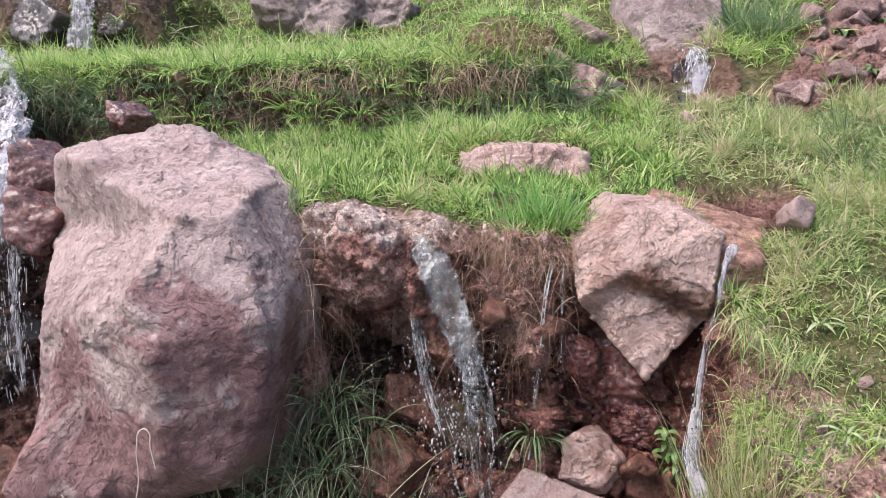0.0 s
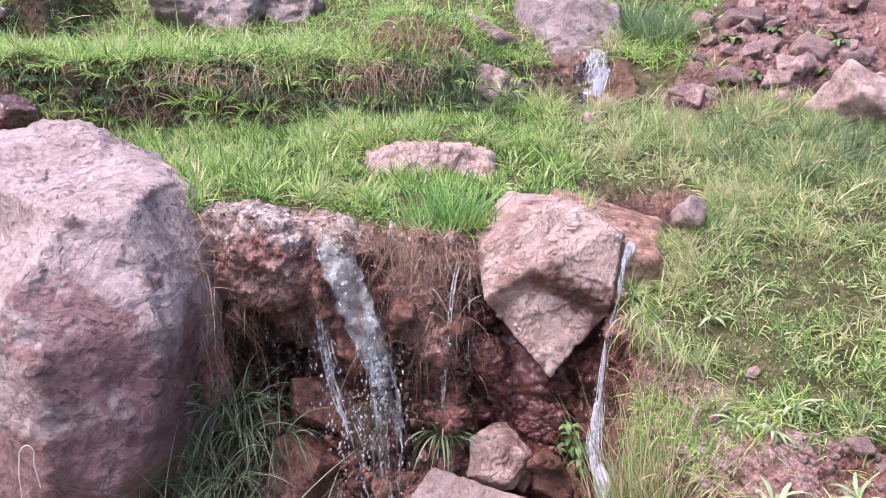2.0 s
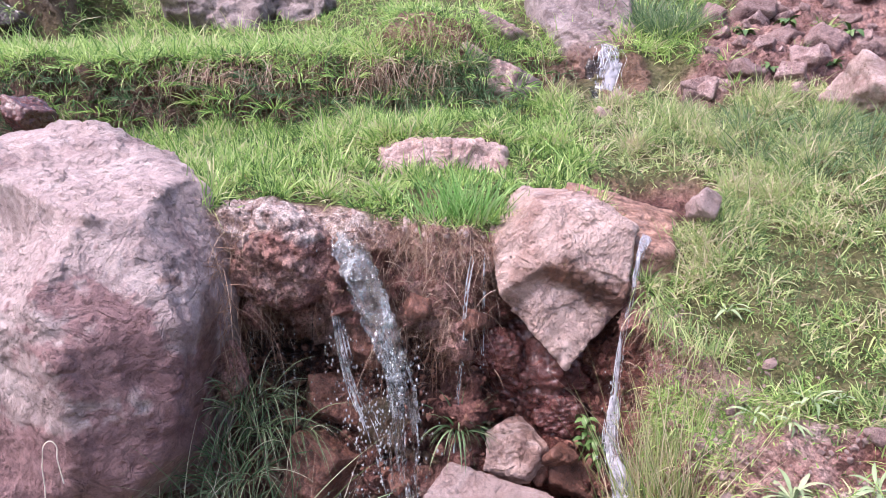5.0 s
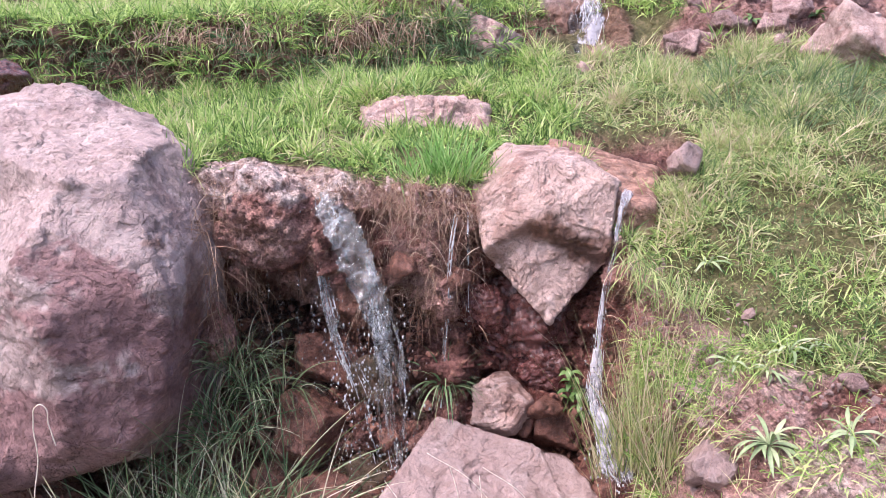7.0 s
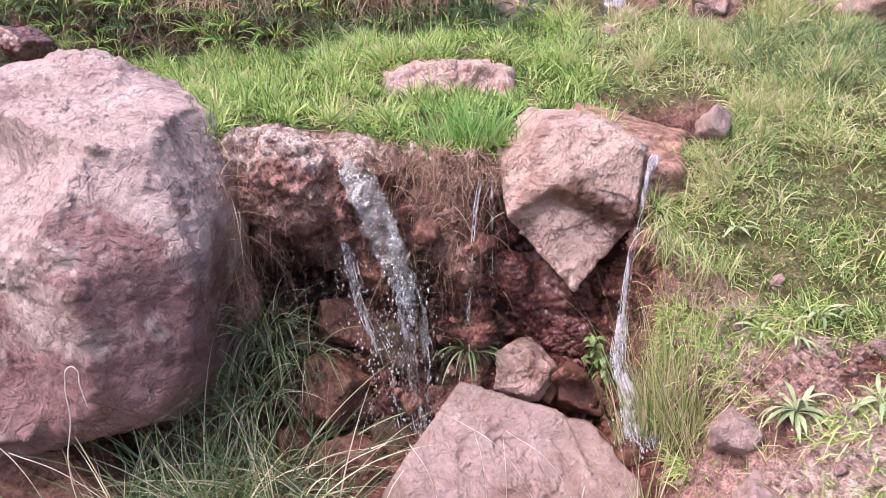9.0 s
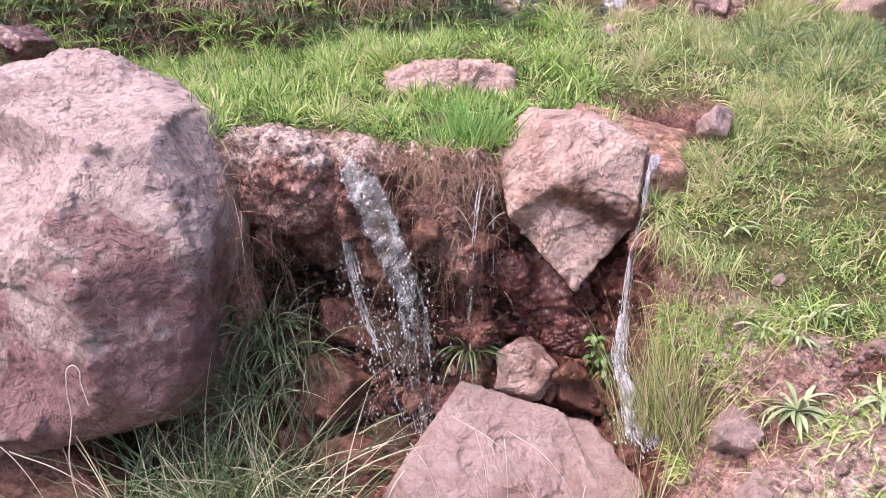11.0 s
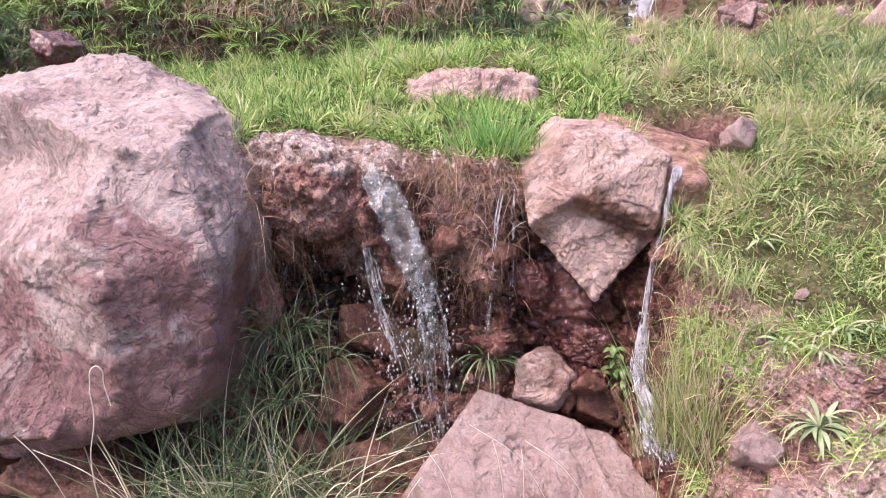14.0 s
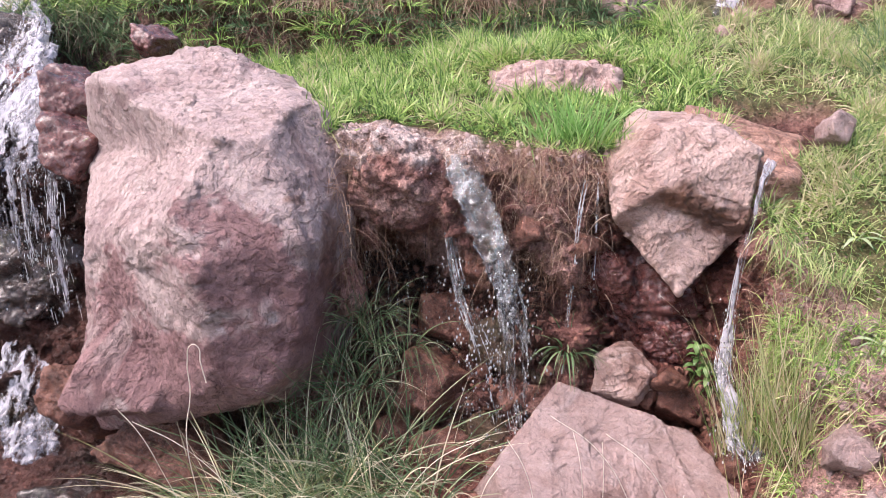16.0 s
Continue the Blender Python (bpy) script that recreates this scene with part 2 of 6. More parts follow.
M_LAWN = blade_mat("lawn_blades", (0.0, (0.05, 0.105, 0.03)), (0.28, (0.165, 0.30, 0.08)), (0.55, (0.36, 0.53, 0.145)), (0.85, (0.54, 0.66, 0.25)), (1.0, (0.64, 0.57, 0.36)))
M_SLOPE = blade_mat("slope_blades", (0.0, (0.06, 0.11, 0.04)), (0.28, (0.17, 0.27, 0.095)), (0.55, (0.36, 0.47, 0.165)), (0.85, (0.54, 0.58, 0.28)), (1.0, (0.64, 0.54, 0.38)))
M_STRAW = blade_mat("pale_straw", (0.0, (0.60, 0.52, 0.42)), (1.0, (0.80, 0.74, 0.64)))
M_BRIGHT = blade_mat("bright_blades", (0.0, (0.12, 0.27, 0.06)), (0.5, (0.23, 0.45, 0.12)), (1.0, (0.42, 0.58, 0.24)))
M_WEED = blade_mat("weed_blades", (0.0, (0.05, 0.10, 0.045)), (0.5, (0.13, 0.22, 0.10)), (0.85, (0.28, 0.37, 0.19)), (1.0, (0.50, 0.43, 0.30)))
M_REED = blade_mat("long_blades", (0.0, (0.09, 0.15, 0.065)), (0.4, (0.21, 0.25, 0.10)), (0.72, (0.46, 0.45, 0.23)), (1.0, (0.78, 0.68, 0.49)))
M_SEDGE = blade_mat("sedge_blades", (0.0, (0.06, 0.115, 0.055)), (0.45, (0.15, 0.235, 0.11)), (0.8, (0.33, 0.42, 0.23)), (1.0, (0.66, 0.62, 0.46)))
M_TAN = blade_mat("tan_roots", (0.0, (0.22, 0.12, 0.085)), (0.5, (0.42, 0.28, 0.20)), (1.0, (0.66, 0.52, 0.41)))
M_DRY = blade_mat("dry_roots", (0.0, (0.16, 0.08, 0.055)), (0.5, (0.32, 0.19, 0.13)), (1.0, (0.54, 0.40, 0.30)))


def water_mat(name, foam):
    """Clear water; foam adds milky streaks."""
    m, nt, b = mat(name, 0.05, 0.5)
    b.inputs["IOR"].default_value = 1.33
    b.inputs["Base Color"].default_value = (0.86, 0.88, 0.88, 1) if foam < 0.5 else (0.80, 0.82, 0.83, 1)
    n = tex(nt, 16, 5, 0.65, 0.6, stretch=(1, 1, 0.35))
    nt.links.new(ramp(nt, n, (0.60 - 0.25 * foam, (1.0 if foam < 0.9 else 0.55,)), (0.80 - 0.28 * foam, (1.0 - 0.85 * foam,))), b.inputs["Transmission Weight"])
    nt.links.new(ramp(nt, n, (0.5, (0.03,)), (0.75, (0.3,))), b.inputs["Roughness"])
    w1 = bump(nt, b, tex(nt, 38, 4, 0.65, 0.8, stretch=(1, 1, 1.3)), 0.8, 0.02 * foam + 0.005)
    bump(nt, b, tex(nt, 90, 4, 0.6, 0.8, stretch=(1, 1, 0.5)), 0.7, 0.008, w1)
    return m


def veil_mat(name, cover, stretch=(1, 1, 0.13), scale=34.0):
    """Thin white water torn into threads: milky where it is thick, open between."""
    m, nt, b = mat(name, 0.25, 0.5)
    n = tex(nt, scale, 6, 0.7, 0.5, stretch=stretch)
    wide = tex(nt, 0.3 * scale, 4, 0.6, 0.6, stretch=stretch, shift=3.0)
    b.inputs["Base Color"].default_value = (0.55, 0.54, 0.58, 1)
    b.inputs["Transmission Weight"].default_value, b.inputs["IOR"].default_value = 0.25, 1.33
    bump(nt, b, n, 0.8, 0.015)
    gap = nt.nodes.new("ShaderNodeBsdfTransparent")
    x = nt.nodes.new("ShaderNodeMixShader")
    thick = mix(nt, 0.5, n, wide)
    nt.links.new(ramp(nt, thick, (0.58 - 0.22 * cover, (0.0,)), (0.68 - 0.22 * cover, (0.95,))), x.inputs[0])
    nt.links.new(gap.outputs[0], x.inputs[1])
    nt.links.new(b.outputs[0], x.inputs[2])
    nt.links.new(x.outputs[0], nt.nodes["Material Output"].inputs["Surface"])
    return m


M_VEIL = veil_mat("thready_white_water", 0.55)
M_SURF = veil_mat("foaming_white_water", 0.50, (1, 0.35, 0.30), 30.0)
M_WATER = water_mat("clear_water", 0.15)
M_JET = water_mat("rippled_water", 0.45)
M_FOAM = water_mat("white_water", 0.75)
M_FROTH = water_mat("frothing_water", 1.0)

# ---- helpers of this scene ----
def hash3(i, j, k, seed):
    n = (i * 374761393 + j * 668265263 + k * 2147483647 + seed * 1274126177) & 0x7FFFFFFF
    n = ((n ^ (n >> 13)) * 1274126177) & 0x7FFFFFFF
    return ((n ^ (n >> 16)) & 0xFFFF) / 65535.0


def vnoise(p, seed=0):
    """Smooth value noise of points (n, 3), from -1 to 1."""
    f = np.floor(p).astype(np.int64)
    t = p - f
    t = t * t * t * (t * (t * 6 - 15) + 10)
    out = 0
    for a in (0, 1):
        for b in (0, 1):
            for c in (0, 1):
                wgt = (t[:, 0] if a else 1 - t[:, 0]) * (t[:, 1] if b else 1 - t[:, 1]) * (t[:, 2] if c else 1 - t[:, 2])
                out = out + wgt * hash3(f[:, 0] + a, f[:, 1] + b, f[:, 2] + c, seed)
    return out * 2 - 1


def fbm(p, scale, octaves=4, gain=0.5, seed=0):
    out, amp, q = 0, 1.0, np.asarray(p, float) * scale
    for o in range(octaves):
        out = out + amp * vnoise(q, seed + o)
        q, amp = q * 2.03 + 17.3, amp * gain
    return out


def ridge(p, scale, octaves=3, seed=0):
    out, amp, q = 0, 1.0, np.asarray(p, float) * scale
    for o in range(octaves):
        out = out + amp * (1 - 2 * np.abs(vnoise(q, seed + o)))
        q, amp = q * 2.1 + 5.7, amp * 0.5
    return out


def cells(p, scale, seed=0):
    """Nearest scattered point of each place: distance (in cells), offset from it, and a random vector of its own."""
    q = np.asarray(p, float) * scale
    f = np.floor(q).astype(np.int64)
    best = np.full(len(q), 9.0)
    off, rnd = np.zeros_like(q), np.zeros_like(q)
    for a in (-1, 0, 1):
        for b in (-1, 0, 1):
            for c in (-1, 0, 1):
                i, j, k = f[:, 0] + a, f[:, 1] + b, f[:, 2] + c
                site = np.stack([hash3(i, j, k, seed + o) for o in (1, 2, 3)], 1)
                d = q - (np.stack([i, j, k], 1) + site)
                r = np.sqrt((d * d).sum(1))
                w = r < best
                best[w], off[w], rnd[w] = r[w], d[w], (site[w][:, [1, 2, 0]] * 7.31) % 1.0
    return best, off, rnd


def broken(p, scale, depth, seed, warp=0.35):
    """Relief of broken stone: little planes of their own tilt and level, with steps between them."""
    w = p + (warp / scale) * np.stack([fbm(p, 1.3 * scale, 3, 0.55, seed + o) for o in (0, 7, 13)], 1)
    r, off, rnd = cells(w, scale, seed)
    return depth * (1.1 * np.sum(off * (rnd - 0.5), 1) + 0.7 * (rnd[:, 0] - 0.5))


def crumbs(p, scale, depth, seed):
    """Relief of crumbling earth: rounded lumps with deep joints."""
    w = p + (0.25 / scale) * np.stack([fbm(p, 1.7 * scale, 2, 0.5, seed + o) for o in (0, 5, 9)], 1)
    r, off, rnd = cells(w, scale, seed)
    return depth * (0.55 - r) * (0.6 + 0.8 * rnd[:, 1])


def smooth(e0, e1, x):
    t = np.clip((x - e0) / (e1 - e0), 0, 1)
    return t * t * (3 - 2 * t)


def mesh_object(name, verts, faces, material, parent=None, flat=False, attrs=None):
    me = bpy.data.meshes.new(name)
    verts, faces = np.asarray(verts, np.float32), np.asarray(faces, np.int32)
    n, k = faces.shape
    me.vertices.add(len(verts))
    me.vertices.foreach_set("co", verts.ravel())
    me.loops.add(n * k)
    me.loops.foreach_set("vertex_index", faces.ravel())
    me.polygons.add(n)
    me.polygons.foreach_set("loop_start", np.arange(0, n * k, k, dtype=np.int32))
    me.update(calc_edges=True)
    me.polygons.foreach_set("use_smooth", np.full(n, not flat))
    for key, val in (attrs or {}).items():
        a = me.attributes.new(key, "FLOAT", "POINT")
        a.data.foreach_set("value", np.asarray(val, np.float32))
    me.materials.append(material)
    ob = new(name, me)
    ob.parent = parent
    return ob


# ---- the ground: one sheet of terraces, each profile running from the viewer's feet up the hill ----
XS = [-3.2, -2.5, -2.0, -1.6, -0.95, -0.6, -0.3, 0.0, 0.3, 0.58, 0.72, 1.0, 1.4, 2.2]
CURVES = (
    # y, z, samples of the stretch that ends there
    # unseen rise behind the viewer, added to hold back low sky light
    ([-300] * 14, [40] * 14, 0),
    ([-3] * 14, [-0.45] * 14, 12),
    ([0.3] * 14, [-0.6, -0.6, -0.55, -0.5, -0.45, -0.4, -0.38, -0.36, -0.33, -0.3, -0.1, 0.0, 0.05, 0.1], 12),
    ([1.5] * 11 + [1.1, 0.9, 0.8], [-0.62, -0.62, -0.55, -0.45, -0.4, -0.36, -0.33, -0.32, -0.32, -0.3, 0.12, 0.22, 0.3, 0.3], 26),
    ([2.5, 2.5, 2.45, 2.5, 2.5, 2.46, 2.42, 2.40, 2.45, 2.42, 1.80, 1.4, 1.15, 1.0],
     [-0.36, -0.36, -0.36, -0.33, -0.2, -0.14, -0.12, -0.1, -0.1, -0.12, 0.28, 0.36, 0.42, 0.4], 40),
    ([2.82, 2.85, 2.85, 2.85, 2.70, 2.68, 2.56, 2.51, 2.66, 2.55, 2.02, 1.62, 1.38, 1.25],
     [0.3, 0.3, 0.3, 0.4, 0.38, 0.36, 0.38, 0.42, 0.42, 0.4, 0.46, 0.46, 0.48, 0.46], 34),
    ([2.82, 2.86, 2.86, 2.85, 2.60, 2.56, 2.56, 2.56, 2.70, 2.58, 2.15, 1.78, 1.55, 1.4],
     [0.5, 0.5, 0.5, 0.6, 0.70, 0.70, 0.70, 0.66, 0.62, 0.6, 0.58, 0.52, 0.54, 0.52], 22),
    ([2.8, 2.85, 2.85, 2.8, 2.60, 2.54, 2.58, 2.62, 2.74, 2.62, 2.36, 1.96, 1.7, 1.55],
     [0.66, 0.68, 0.72, 0.85, 1.0, 0.98, 0.95, 0.93, 0.93, 0.88, 0.72, 0.62, 0.62, 0.6], 28),
    ([3.0] * 14, [0.80, 0.82, 0.90, 0.97, 1.06, 1.05, 1.03, 1.03, 1.03, 1.03, 1.03, 1.05, 1.09, 1.12], 40),
    ([4.08, 4.08, 4.09, 4.1, 4.15, 4.2, 4.28, 4.42, 4.48, 4.48, 4.48, 4.25, 4.0, 4.0],
     [1.04, 1.04, 1.08, 1.1, 1.14, 1.18, 1.19, 1.23, 1.3, 1.36, 1.36, 1.38, 1.38, 1.42], 54),
    ([4.2, 4.2, 4.2, 4.2, 4.25, 4.3, 4.4, 4.55, 4.65, 4.74, 4.74, 4.6, 4.4, 4.4],
     [1.40, 1.44, 1.46, 1.47, 1.47, 1.48, 1.52, 1.50, 1.53, 1.58, 1.58, 1.58, 1.58, 1.60], 34),
    ([5.6] * 14, [1.52, 1.54, 1.56, 1.58, 1.64, 1.70, 1.78, 1.82, 1.85, 1.90, 1.94, 1.98, 2.02, 2.08], 50),
    ([7.0] * 14, [1.95, 1.98, 2.0, 2.05, 2.12, 2.15, 2.2, 2.25, 2.3, 2.35, 2.4, 2.45, 2.5, 2.6], 40),
    ([10] * 14, [3.3] * 14, 30),
    ([25] * 14, [8.5] * 14, 20),
    ([400] * 14, [95] * 14, 10),
)
gx = np.concatenate([-np.geomspace(300, 6.5, 14), np.arange(-6, -3.3, 0.1), np.arange(-3.3, -1.0, 0.02), np.arange(-1.0, 0.95, 0.010), np.arange(0.95, 2.9, 0.02), np.arange(2.9, 6, 0.1), np.geomspace(6.5, 300, 14)])
NXG = len(gx)


def station(values):
    """A control value along the bank, softened between its stations."""
    return sum(np.interp(gx + o, XS, values) for o in (-0.06, -0.03, 0, 0.03, 0.06)) / 5


wob = 0.05 * fbm(np.stack([gx, gx * 0, gx * 0], 1), 2.3, 3, seed=4)
PY, PZ, PS = [], [], []
for k, (ys, zs, n) in enumerate(CURVES):
    y, z = station(ys), station(zs)
    if 4 <= k <= 10:
        y = y + wob * (1.0 if k < 8 else 3.2)
    if k in (9, 10):
        z = z + 0.07 * fbm(np.stack([gx, gx * 0, gx * 0 + k], 1), 1.9, 3, seed=9)
    if k:
        y0, z0 = prev
        for i in range(1, n + 1):
            t = i / n
            if k in (1, 14, 15):
                t = t ** 0.6 if k == 1 else t ** 1.6
            PY.append(y0 + (y - y0) * t)
            PZ.append(z0 + (z - z0) * t)
            PS.append(k - 1 + i / n)
    prev = (y, z)
PY, PZ, PS = np.array(PY).T, np.array(PZ).T, np.array(PS)          # (x, s)
NSG = len(PS)
for _ in range(3):                                                 # round the breaks of slope
    for A in (PY, PZ):
        A[:, 14:-32] = (A[:, 13:-33] + 2 * A[:, 14:-32] + A[:, 15:-31]) / 4
lump = np.stack([np.repeat(gx[:, None], NSG, 1), np.repeat(PS[None] * 0.3, NXG, 0), np.zeros((NXG, NSG))], 2).reshape(-1, 3)
lump = fbm(lump, 4.5, 3, 0.55, seed=61).reshape(NXG, NSG)
wall = smooth(4.2, 4.8, PS)[None] * (1 - smooth(6.7, 7.1, PS))[None]
here = smooth(-0.95, -0.8, gx)[:, None]
PY = PY + 0.24 * here * (1 - smooth(-0.45, -0.25, gx))[:, None] * np.exp(-((PS - 5.0) / 0.55) ** 2)[None]      # the hollow under the overhang
PY = PY - 0.14 * np.exp(-((gx + 0.80) / 0.045) ** 2)[:, None] * wall * (0.8 + 0.5 * lump)                        # earth left along the boulder
PY = PY - 0.07 * here * (1 - smooth(0.55, 0.7, gx))[:, None] * wall * lump
PY = PY + 0.05 * np.exp(-((gx + 0.72) / 0.035) ** 2)[:, None] * np.exp(-((PS - 6.75) / 0.15) ** 2)[None]
GV = np.stack([np.repeat(gx[:, None], NSG, 1), PY, PZ], 2)


def grid_normals(v):
    du = np.gradient(v, axis=0)
    dv = np.gradient(v, axis=1)
    n = np.cross(du, dv)
    return n / (np.linalg.norm(n, axis=2, keepdims=True) + 1e-12)


S2 = np.repeat(PS[None, :], NXG, 0)
X2, Y2 = GV[:, :, 0], GV[:, :, 1]
flatp = GV.reshape(-1, 3)
n_mid = fbm(flatp, 2.2, 4, seed=11).reshape(NXG, NSG)
n_fine = fbm(flatp, 11.0, 4, 0.6, seed=21).reshape(NXG, NSG)
face1 = smooth(3.7, 4.2, S2) * (1 - smooth(6.95, 7.12, S2 + 0.12 * n_mid + 0.45 * smooth(0.60, 0.75, X2)))
face2 = smooth(8.85, 9.2, S2) * (1 - smooth(9.7, 10.0, S2 + 0.15 * n_mid)) * (1 - smooth(0.5, 0.9, X2))
fore = (1 - smooth(4.0, 4.2, S2)) * smooth(0.9, 1.5, Y2 + 0.2 * n_mid)


def patch(x, y, rx, ry, rough=0.5):
    d = np.sqrt(((X2 - x) / rx) ** 2 + ((Y2 - y) / ry) ** 2) + rough * n_mid
    return (1 - smooth(0.75, 1.1, d)) * (S2 > 6.4)


rill_x = 0.66 + 0.08 * np.sin(Y2 * 5) + 0.10 * (Y2 - 3.3)
rill = (1 - smooth(0.03, 0.10, np.abs(X2 - rill_x) + 0.04 * n_fine)) * (S2 > 7) * (Y2 < 4.5) * smooth(-0.25, 0.15, n_mid)
stream = (1 - smooth(-2.15, -1.95, X2 + 0.12 * n_mid)) * (S2 > 4.4) * (Y2 < 4.05)
rubble = smooth(1.15, 1.45, X2 + 0.25 * n_mid - 0.55 * (Y2 - 4.3)) * smooth(3.95, 4.15, Y2 + 0.15 * n_mid) * (1 - smooth(5.5, 6.3, Y2))
bare = np.maximum.reduce([face1, fore, 0.85 * face2, patch(0.83, 2.92, 0.27, 0.22, 0.35), 0.7 * patch(0.12, 4.5, 0.25, 0.2),
                          rill, stream, rubble, 0.9 * patch(-0.7, 2.66, 0.3, 0.08, 0.4), 0.6 * patch(0.95, 4.35, 0.12, 0.2)])
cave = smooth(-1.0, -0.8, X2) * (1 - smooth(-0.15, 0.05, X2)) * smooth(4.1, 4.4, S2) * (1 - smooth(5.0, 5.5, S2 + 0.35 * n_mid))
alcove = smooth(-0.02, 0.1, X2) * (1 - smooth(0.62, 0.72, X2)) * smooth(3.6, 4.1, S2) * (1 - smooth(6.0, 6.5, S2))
leftwall = (1 - smooth(-1.9, -1.7, X2)) * smooth(3.2, 3.8, S2) * (Y2 < 4)
crust = smooth(-1.02, -0.9, X2) * (1 - smooth(-0.5, -0.3, X2 + 0.15 * n_mid)) * smooth(6.55, 6.8, S2 + 0.1 * n_mid) * (1 - smooth(7.3, 7.5, S2))
crust = np.maximum(crust, 0.95 * smooth(0.66, 0.85, X2) * (S2 < 7.2) * (Y2 > 1.0) * smooth(-0.6, 0.3, n_mid))
crust = np.maximum(crust, 0.3 * rubble)
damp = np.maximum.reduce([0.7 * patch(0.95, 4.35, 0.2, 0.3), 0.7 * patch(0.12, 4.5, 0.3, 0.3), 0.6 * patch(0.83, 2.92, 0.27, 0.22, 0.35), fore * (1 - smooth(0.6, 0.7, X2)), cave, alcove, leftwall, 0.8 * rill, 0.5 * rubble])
wetfoot = np.maximum((1 - smooth(-1.75, -1.5, X2)) * (S2 < 7.2) * (Y2 > 1.0), stream)
hump = smooth(-0.60, -0.40, X2 + 0.06 * n_mid) * (1 - smooth(0.0, 0.2, X2 + 0.06 * n_mid))
GV[:, :, 2] += 0.17 * hump * smooth(4.44, 4.58, Y2) * (1 - smooth(4.9, 5.5, Y2))
bare = np.maximum(bare, 0.9 * hump * smooth(4.40, 4.46, Y2) * (1 - smooth(4.58, 4.64, Y2)))
ledge = smooth(-0.46, -0.30, X2 + 0.06 * n_mid) * (1 - smooth(0.12, 0.28, X2 + 0.06 * n_mid))
GV[:, :, 2] += 0.085 * ledge * smooth(3.36, 3.46, Y2) * (1 - smooth(3.7, 4.15, Y2)) * (S2 > 7.5) - 0.03 * ledge * smooth(2.9, 3.2, Y2) * (1 - smooth(3.28, 3.38, Y2)) * (S2 > 7.5)
hollow = (1 - smooth(-3.15, -2.95, X2 + 0.2 * n_mid)) * smooth(5.62, 5.72, Y2 + 0.1 * n_mid)
GV[:, :, 2] += 0.42 * hollow * (1 - smooth(6.0, 7.0, Y2))
bare = np.maximum(bare, hollow * (1 - smooth(5.9, 6.1, Y2)))
# wet soil; also darkens the upper bank and paints shade into cave and hollow
damp = np.maximum.reduce([damp, hollow * (1 - smooth(5.9, 6.1, Y2)), wetfoot])
sodden_shade = np.maximum.reduce([wetfoot, hollow, 0.85 * cave, 0.5 * face2, 0.6 * patch(0.82, 2.90, 0.28, 0.2, 0.3)])
GN = grid_normals(GV)
near = (1 - smooth(12, 30, np.abs(Y2))) * (1 - smooth(3.5, 6, np.abs(X2)))
amp = near * (0.012 + 0.036 * np.maximum(face1, face2) * (1 - 0.7 * smooth(0.65, 0.9, X2)) + 0.008 * bare + 0.015 * rubble)
clods = crumbs(flatp, 9.0, 0.05, 71).reshape(NXG, NSG) + crumbs(flatp, 24.0, 0.022, 73).reshape(NXG, NSG)
amp2 = near * np.clip(np.maximum(face1, 0.8 * face2) * (0.9 - 0.5 * smooth(0.65, 0.9, X2)) + 0.25 * bare, 0, 1)
GV = GV + GN * (amp * (0.9 * n_mid + 1.1 * n_fine) + amp2 * clods)[:, :, None]
dug = patch(0.83, 2.92, 0.27, 0.22, 0.35) * 0.085 + rill * 0.03
GV[:, :, 2] -= dug
GN = grid_normals(GV)
ii, jj = np.meshgrid(np.arange(NXG - 1), np.arange(NSG - 1), indexing="ij")
q = (ii * NSG + jj).ravel()
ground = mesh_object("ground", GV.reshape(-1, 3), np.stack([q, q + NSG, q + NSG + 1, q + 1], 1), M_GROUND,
                     attrs={"bare": bare.ravel(), "damp": damp.ravel(), "crust": crust.ravel(), "sodden_shade": sodden_shade.ravel()})
tagged(ground, "terraced hillside of red earth banks and turf", "ground", kind="structure")


def ground_z(x, y):
    """Height of the topmost ground at a place."""
    i = int(np.clip(np.searchsorted(gx, x), 1, NXG - 1))
    row = GV[i]
    k = np.where((row[:-1, 1] - y) * (row[1:, 1] - y) <= 0)[0]
    return max(row[a, 2] for a in k) if len(k) else 0.0

# ---- rocks ----
def ico(sub):
    bm = bmesh.new()
    bmesh.ops.create_icosphere(bm, subdivisions=sub, radius=1.0)
    v = np.array([a.co[:] for a in bm.verts])
    f = np.array([[b.index for b in a.verts] for a in bm.faces])
    bm.free()
    return v, f


ICO = {s: ico(s) for s in (3, 4, 5, 6, 7)}


def unit(a):
    a = np.asarray(a, float)
    return a / np.linalg.norm(a, axis=-1, keepdims=True)


